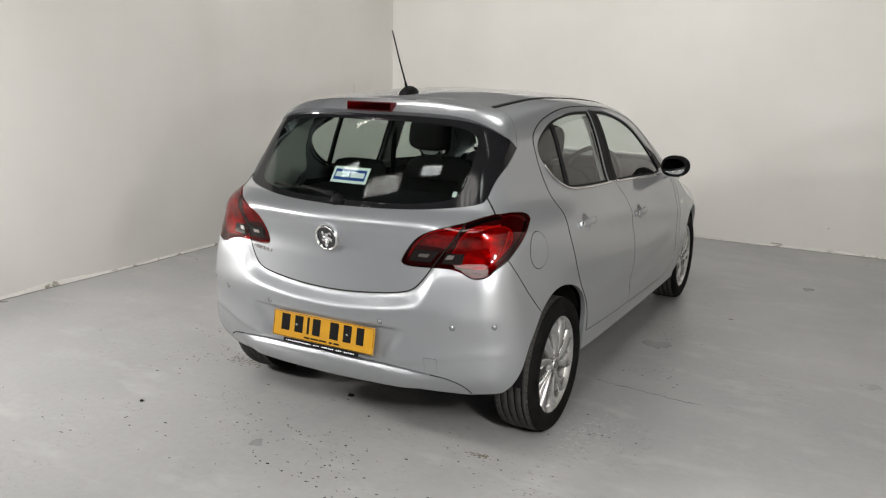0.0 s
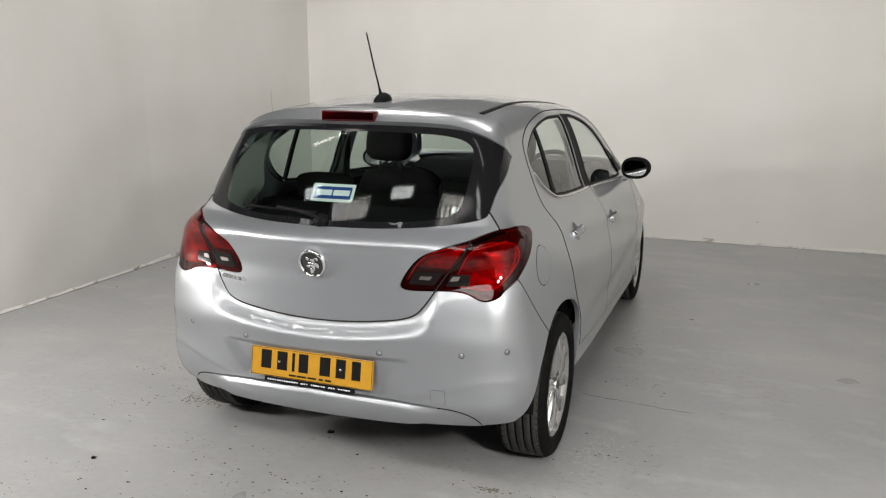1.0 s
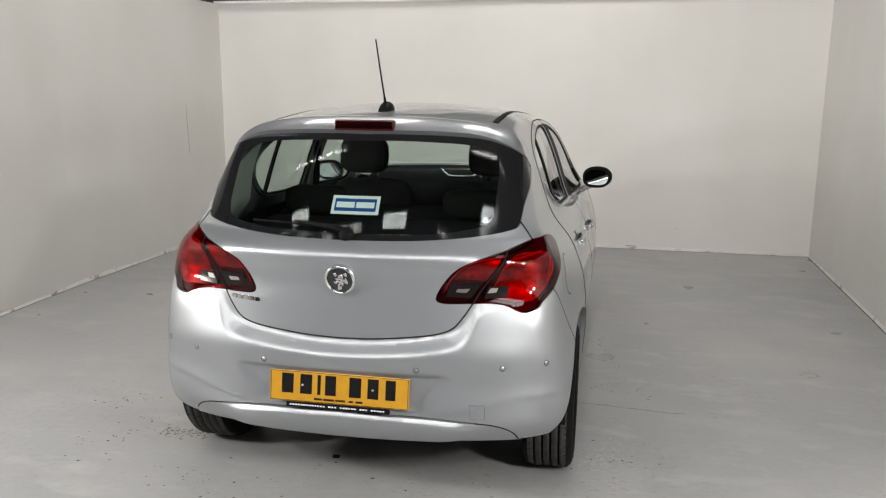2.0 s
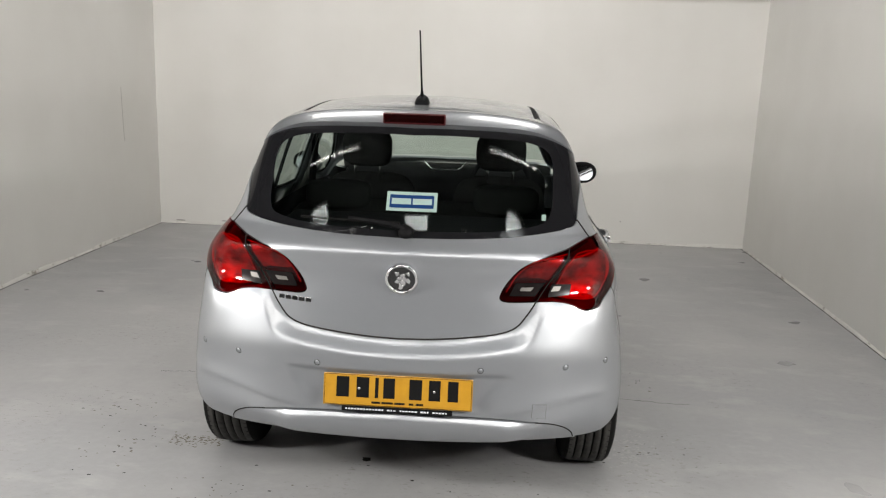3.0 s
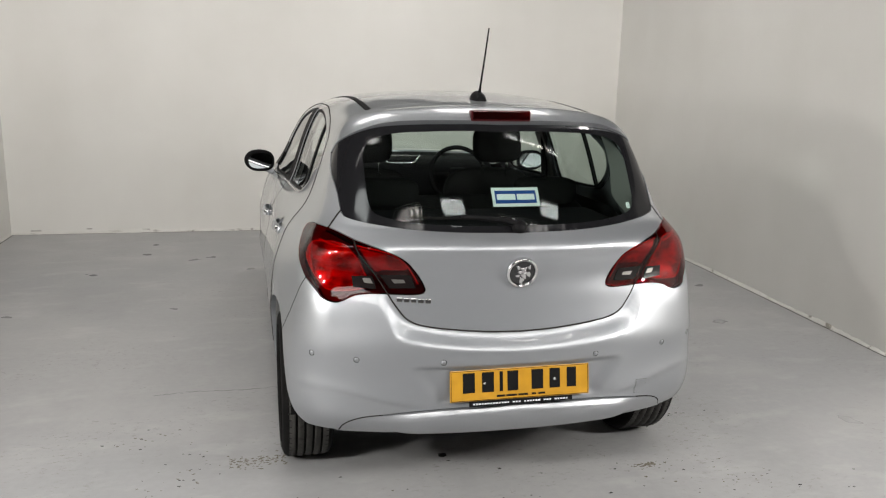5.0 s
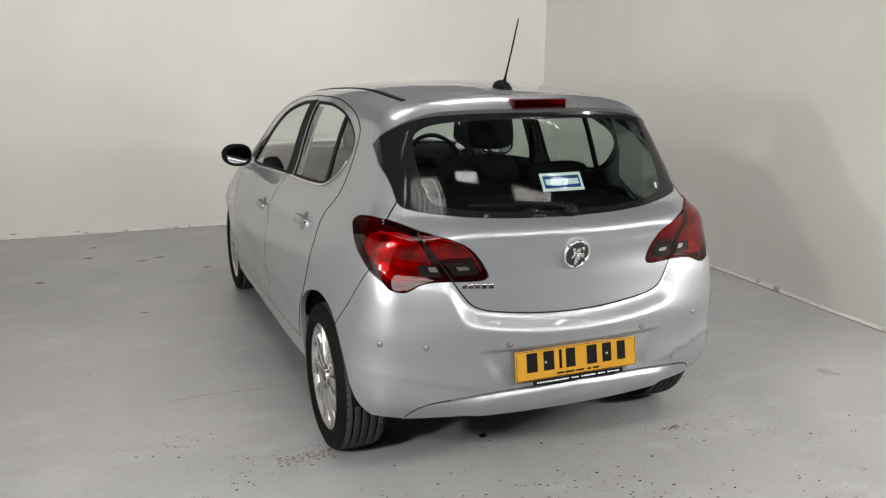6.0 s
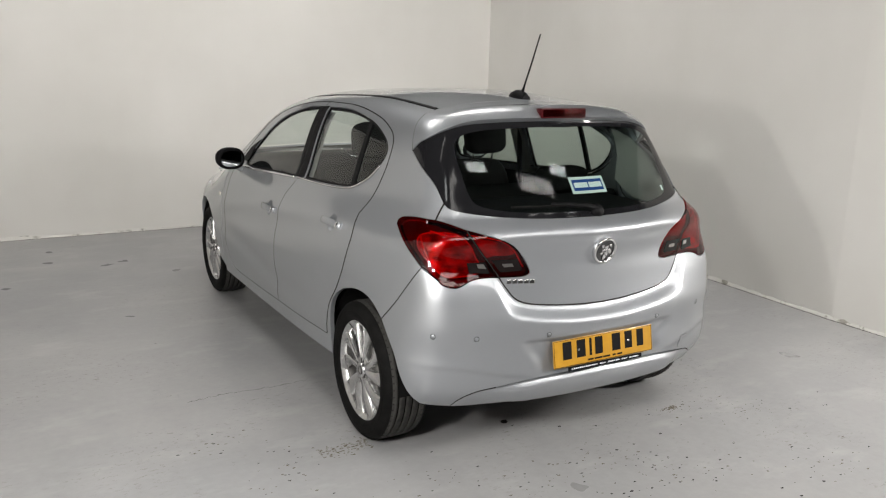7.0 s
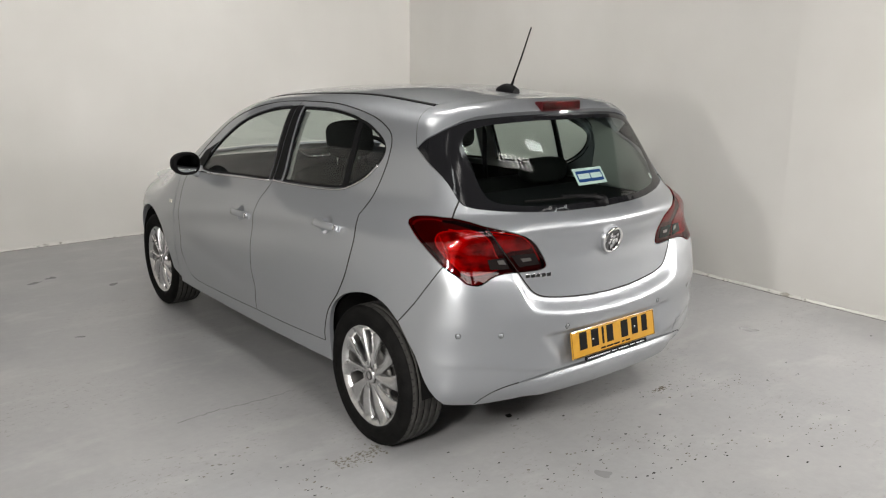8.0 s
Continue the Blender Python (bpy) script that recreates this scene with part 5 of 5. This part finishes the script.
dash = part("dashboard", smooth(bm), M_trim, car, "dark dashboard")
bm = bmesh.new()
tilt = Matrix.Translation((0.36, 1.70, 0.93)) @ Matrix.Rotation(radians(68), 4, "X")
ringp = [tilt @ Vector((0.18 * math.cos(a), 0.18 * math.sin(a), 0)) for a in np.linspace(0, 2 * math.pi, 37)]
tube(bm, ringp, 0.014, 8)
box(bm, tilt @ Vector((0, 0, -0.01)), (0.12, 0.05, 0.10), 0.02)
box(bm, tilt @ Vector((0, 0, 0)), (0.32, 0.012, 0.03), 0.004)
part("steering_wheel", smooth(bm), M_trim, dash, "black steering wheel")
bm = bmesh.new()
tube(bm, [(0.36, 1.74, 0.91), (0.36, 1.92, 0.86)], 0.04, 10)
part("steering_column", smooth(bm), M_trim, dash)
bm = bmesh.new()
tube(bm, curve([(-0.13, 1.82, 1.045), (-0.085, 1.80, 1.005), (-0.05, 1.79, 0.995), (0.06, 1.79, 0.995), (0.10, 1.80, 1.005), (0.14, 1.82, 1.045)], 6), 0.006, 8)
part("console_trim", smooth(bm), M_chrome, dash, "curved bright console trim")
bm = bmesh.new()
box(bm, (0, 1.64, 1.335), (0.22, 0.03, 0.06), 0.012)
part("inside_mirror", smooth(bm), M_black, car)
# linings: roof, pillars, doors, boot
head = np.array([(0.44, 0.0), (0.44, 0.8), (0.45, 1.40), (0, 1.52)])
head = np.vstack([head, [(-0.45, 1.40), (-0.44, 0.8), (-0.44, 0.0), (0, -0.02)]])
patch("headlining", head, M_lining, car, "pale grey headlining", over=roofmap, h=0.05, lift=-0.04, depth=0.0)


def linings(flip, s):
    rear_pil = [(0.575, 0.05, 1.34), (0.60, -0.09, 1.28), (0.612, -0.20, 1.19), (0.60, -0.32, 1.08), (0.68, -0.30, 0.98), (0.72, 0.0, 0.98), (0.68, 0.09, 1.06), (0.63, 0.04, 1.18), (0.60, 0.04, 1.27)]
    patch("pillar_lining", np.array(flip(rear_pil)), M_lining, car, "pale grey rear pillar lining", h=0.03, lift=-0.035, depth=0.0)
    mid = [(0.585, 0.86, 1.37), (0.587, 0.99, 1.369), (0.77, 1.0, 0.95), (0.77, 0.86, 0.95)]
    patch("pillar_lining", np.array(flip(mid)), M_lining, car, "grey middle pillar lining", h=0.03, lift=-0.04, depth=0.0)
    cant = [(0.50, 0.05, 1.41), (0.57, 0.10, 1.345), (0.58, 0.6, 1.38), (0.58, 1.0, 1.38), (0.61, 1.42, 1.31), (0.56, 1.55, 1.32), (0.50, 1.0, 1.425)]
    patch("roof_rail_lining", np.array(flip(cant)), M_lining, car, h=0.03, lift=-0.03, depth=0.0)
    low = [(0.70, 0.10, 1.02), (0.73, 0.86, 1.0), (0.76, 1.85, 0.96), (0.84, 1.85, 0.45), (0.84, 0.32, 0.45), (0.80, 0.12, 0.8)]
    patch("door_lining", np.array(flip(low)), M_trim, car, "dark door lining", h=0.05, lift=-0.05, depth=0.0)


both(linings)
for x in (-0.36, 0.36):
    bm = bmesh.new()
    q = [(x * 1.72, 0.90, 1.26), (x * 1.80, 0.93, 1.0), (x * 2.0, 0.95, 0.6)]
    for a, b in zip(q, q[1:]):
        tube(bm, [a, b], 0.018, 4)
    part("seat_belt", bm, M_trim, car)

# ---- ceiling lamps ----
for x, y in PANELS:
    bm = bmesh.new()
    box(bm, (x, y, CEILING - 0.018), (0.62, 0.24, 0.036), 0.006)
    lamp = part("ceiling_panel_lamp", bm, M_white_metal)
    tagged(lamp, "white ceiling panel lamp, lit", "ceiling lamp", "panel lamps")
    bm = bmesh.new()
    box(bm, (x, y, CEILING - 0.0375), (0.58, 0.20, 0.003))
    part("diffuser", bm, M_panel, lamp, "glowing cool white diffuser")
for x, y in LOUVRES:
    bm = bmesh.new()
    box(bm, (x, y, CEILING - 0.02), (1.22, 0.34, 0.04), 0.006)
    lamp = part("louvre_lamp", bm, M_white_metal)
    tagged(lamp, "ceiling lamp with dark louvres, lit", "ceiling lamp", "louvre lamps")
    for k in range(8):
        bm = bmesh.new()
        box(bm, (x - 0.525 + 0.15 * k, y, CEILING - 0.095), (0.055, 0.32, 0.028))
        part("louvre_blade", bm, M_black, lamp)
    bm = bmesh.new()
    box(bm, (x, y, CEILING - 0.0415), (1.16, 0.30, 0.003))
    part("diffuser", bm, M_tube, lamp, "glowing white diffuser")
for x, y in STRIPS:
    bm = bmesh.new()
    box(bm, (x, y, CEILING - 0.03), (1.52, 0.09, 0.06), 0.006)
    lamp = part("strip_lamp", bm, M_white_metal)
    tagged(lamp, "narrow white ceiling strip lamp, lit", "ceiling lamp", "strip lamps")
    for k in range(7):
        bm = bmesh.new()
        box(bm, (x - 0.66 + 0.22 * k, y, CEILING - 0.110), (0.04, 0.08, 0.012))
        part("strip_clip", bm, M_black, lamp)
    bm = bmesh.new()
    tube(bm, [(x - 0.72, y, CEILING - 0.075), (x + 0.72, y, CEILING - 0.075)], 0.013, 10)
    part("tube", bm, M_tube, lamp, "glowing tube")
# housings for the added fill boxes, none of them in view
for x, y, wide, watts in FILL_BOXES:
    bm = bmesh.new()
    box(bm, (x, y, CEILING - 0.04), (wide + 0.08, wide + 0.08, 0.08), 0.008)
    lamp = part("fill_box", bm, M_white_metal)
    tagged(lamp, "wide white ceiling box out of view, added as fill light", "ceiling lamp", "box lamps")
    bm = bmesh.new()
    box(bm, (x, y, CEILING - 0.083), (wide, wide, 0.004))
    part("diffuser", bm, M_tube, lamp, "glowing white diffuser")
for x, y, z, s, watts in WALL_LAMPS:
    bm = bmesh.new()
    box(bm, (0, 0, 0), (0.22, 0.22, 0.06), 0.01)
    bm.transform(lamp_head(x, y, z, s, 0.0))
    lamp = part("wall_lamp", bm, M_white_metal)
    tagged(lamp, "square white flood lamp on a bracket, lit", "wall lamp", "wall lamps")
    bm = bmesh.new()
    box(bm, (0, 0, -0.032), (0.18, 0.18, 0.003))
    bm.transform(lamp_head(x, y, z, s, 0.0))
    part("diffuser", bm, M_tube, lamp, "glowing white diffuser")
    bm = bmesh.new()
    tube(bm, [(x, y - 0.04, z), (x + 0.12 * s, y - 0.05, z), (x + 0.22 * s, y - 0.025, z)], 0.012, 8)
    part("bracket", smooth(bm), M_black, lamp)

# ---- marks and dirt on the floor ----
crack([(0.80, 0.64, 0), (1.00, 0.62, 0), (1.15, 0.60, 0), (1.34, 0.59, 0)], 0.0020, 5)
crack([(-1.40, 0.66, 0), (-1.2, 0.68, 0), (-1.0, 0.665, 0), (-0.80, 0.67, 0)], 0.0012, 9)


def scatter(name, seed, count, where, sizes, mat, label):
    rnd = random.Random(seed)
    verts, faces = [], []
    for k in range(count):
        x, y = where(rnd)
        size, n, spin = rnd.choice(sizes), rnd.randint(5, 7), rnd.random() * 6.283
        base = len(verts)
        for i in range(n):
            a = spin + 6.283 * i / n
            verts.append((x + size * rnd.uniform(0.5, 1.3) * math.cos(a), y + 0.7 * size * rnd.uniform(0.4, 1.1) * math.sin(a), 0.0006))
        verts.append((x, y, 0.0008 + size * rnd.uniform(0.05, 0.2)))
        faces += [(base + i, base + (i + 1) % n, base + n) for i in range(n)]
    return tagged(mesh_part(name, verts, faces, mat, smooth=False), label, "dirt", kind="stuff")


CLUSTERS = [(-0.17, -0.66, 0.16, 0.07), (0.06, -0.72, 0.12, 0.07), (0.30, -0.84, 0.16, 0.07), (0.60, -1.02, 0.20, 0.06), (0.90, -1.16, 0.14, 0.07), (-0.32, -0.76, 0.14, 0.05),
            (0.15, -0.95, 0.10, 0.06), (-1.24, -0.20, 0.09, 0.10), (-1.10, -0.15, 0.08, 0.10), (-1.40, 0.18, 0.10, 0.06), (-0.75, -0.50, 0.14, 0.06), (-1.15, -1.00, 0.12, 0.10),
            (0.75, -0.48, 0.18, 0.06), (0.93, -0.62, 0.10, 0.06), (1.05, 0.05, 0.10, 0.10), (1.05, 0.95, 0.10, 0.14), (0.95, 1.60, 0.06, 0.08), (-0.25, -0.95, 0.30, 0.10)]


def in_clusters(rnd):
    cx, cy, sx, sy = rnd.choice(CLUSTERS)
    return rnd.gauss(cx, sx), rnd.gauss(cy, sy)


def loose(rnd):
    return rnd.gauss(0, 1.0), rnd.gauss(-0.7, 0.5)


scatter("floor_grit", 8, 230, in_clusters, (0.003, 0.004, 0.005, 0.006, 0.008), M_dust, "brown grit in patches on the floor")
scatter("floor_flakes", 9, 210, in_clusters, (0.003, 0.004, 0.005, 0.007), M_joint, "dark flakes in patches on the painted floor")
scatter("floor_specks", 15, 70, loose, (0.004, 0.005, 0.007, 0.010), M_joint, "scattered single dark specks on the floor")
scatter("worn_paint", 21, 260, lambda r: (r.gauss(0.96, 0.06), r.gauss(0.02, 0.13)), (0.004, 0.006, 0.009), M_worn, "pale worn paint ridges beside the wheel")
scatter("tyre_print", 10, 170, lambda r: (-0.905 + 0.030 * r.randint(-4, 3) + r.gauss(0, 0.006), -0.105 + r.gauss(0, 0.03)), (0.003, 0.005, 0.007), M_mud, "brownish tyre print of dried mud by the wheel")
scatter("mud_mark", 12, 60, lambda r: (r.gauss(0.645, 0.022), r.gauss(-0.43, 0.010)), (0.004, 0.006, 0.008), M_dust, "small brown mud mark behind the wheel")


# a curled dark scrap under the bumper
def scrap(x, y, size, seed):
    rnd = random.Random(seed)
    bm, rows = bmesh.new(), []
    for i in range(6):
        a = i / 5
        rows.append([bm.verts.new((x + size * (a - 0.5) + rnd.uniform(-0.002, 0.002), y + size * (b - 0.5) * (0.5 + 0.5 * math.sin(math.pi * a)), 0.0015 + 0.35 * size * abs(a - 0.5) * b + rnd.uniform(0, 0.002))) for b in (0, 0.33, 0.66, 1)])
    for p, q in zip(rows, rows[1:]):
        for i in range(3):
            bm.faces.new((p[i], p[i + 1], q[i + 1], q[i]))
    bmesh.ops.solidify(bm, geom=bm.faces[:], thickness=0.0012)
    tagged(part("scrap", bm, M_joint), "small curled dark scrap lying on the floor", "debris")


scrap(-0.17, -0.20, 0.032, 3)
scrap(-0.98, -0.77, 0.022, 5)
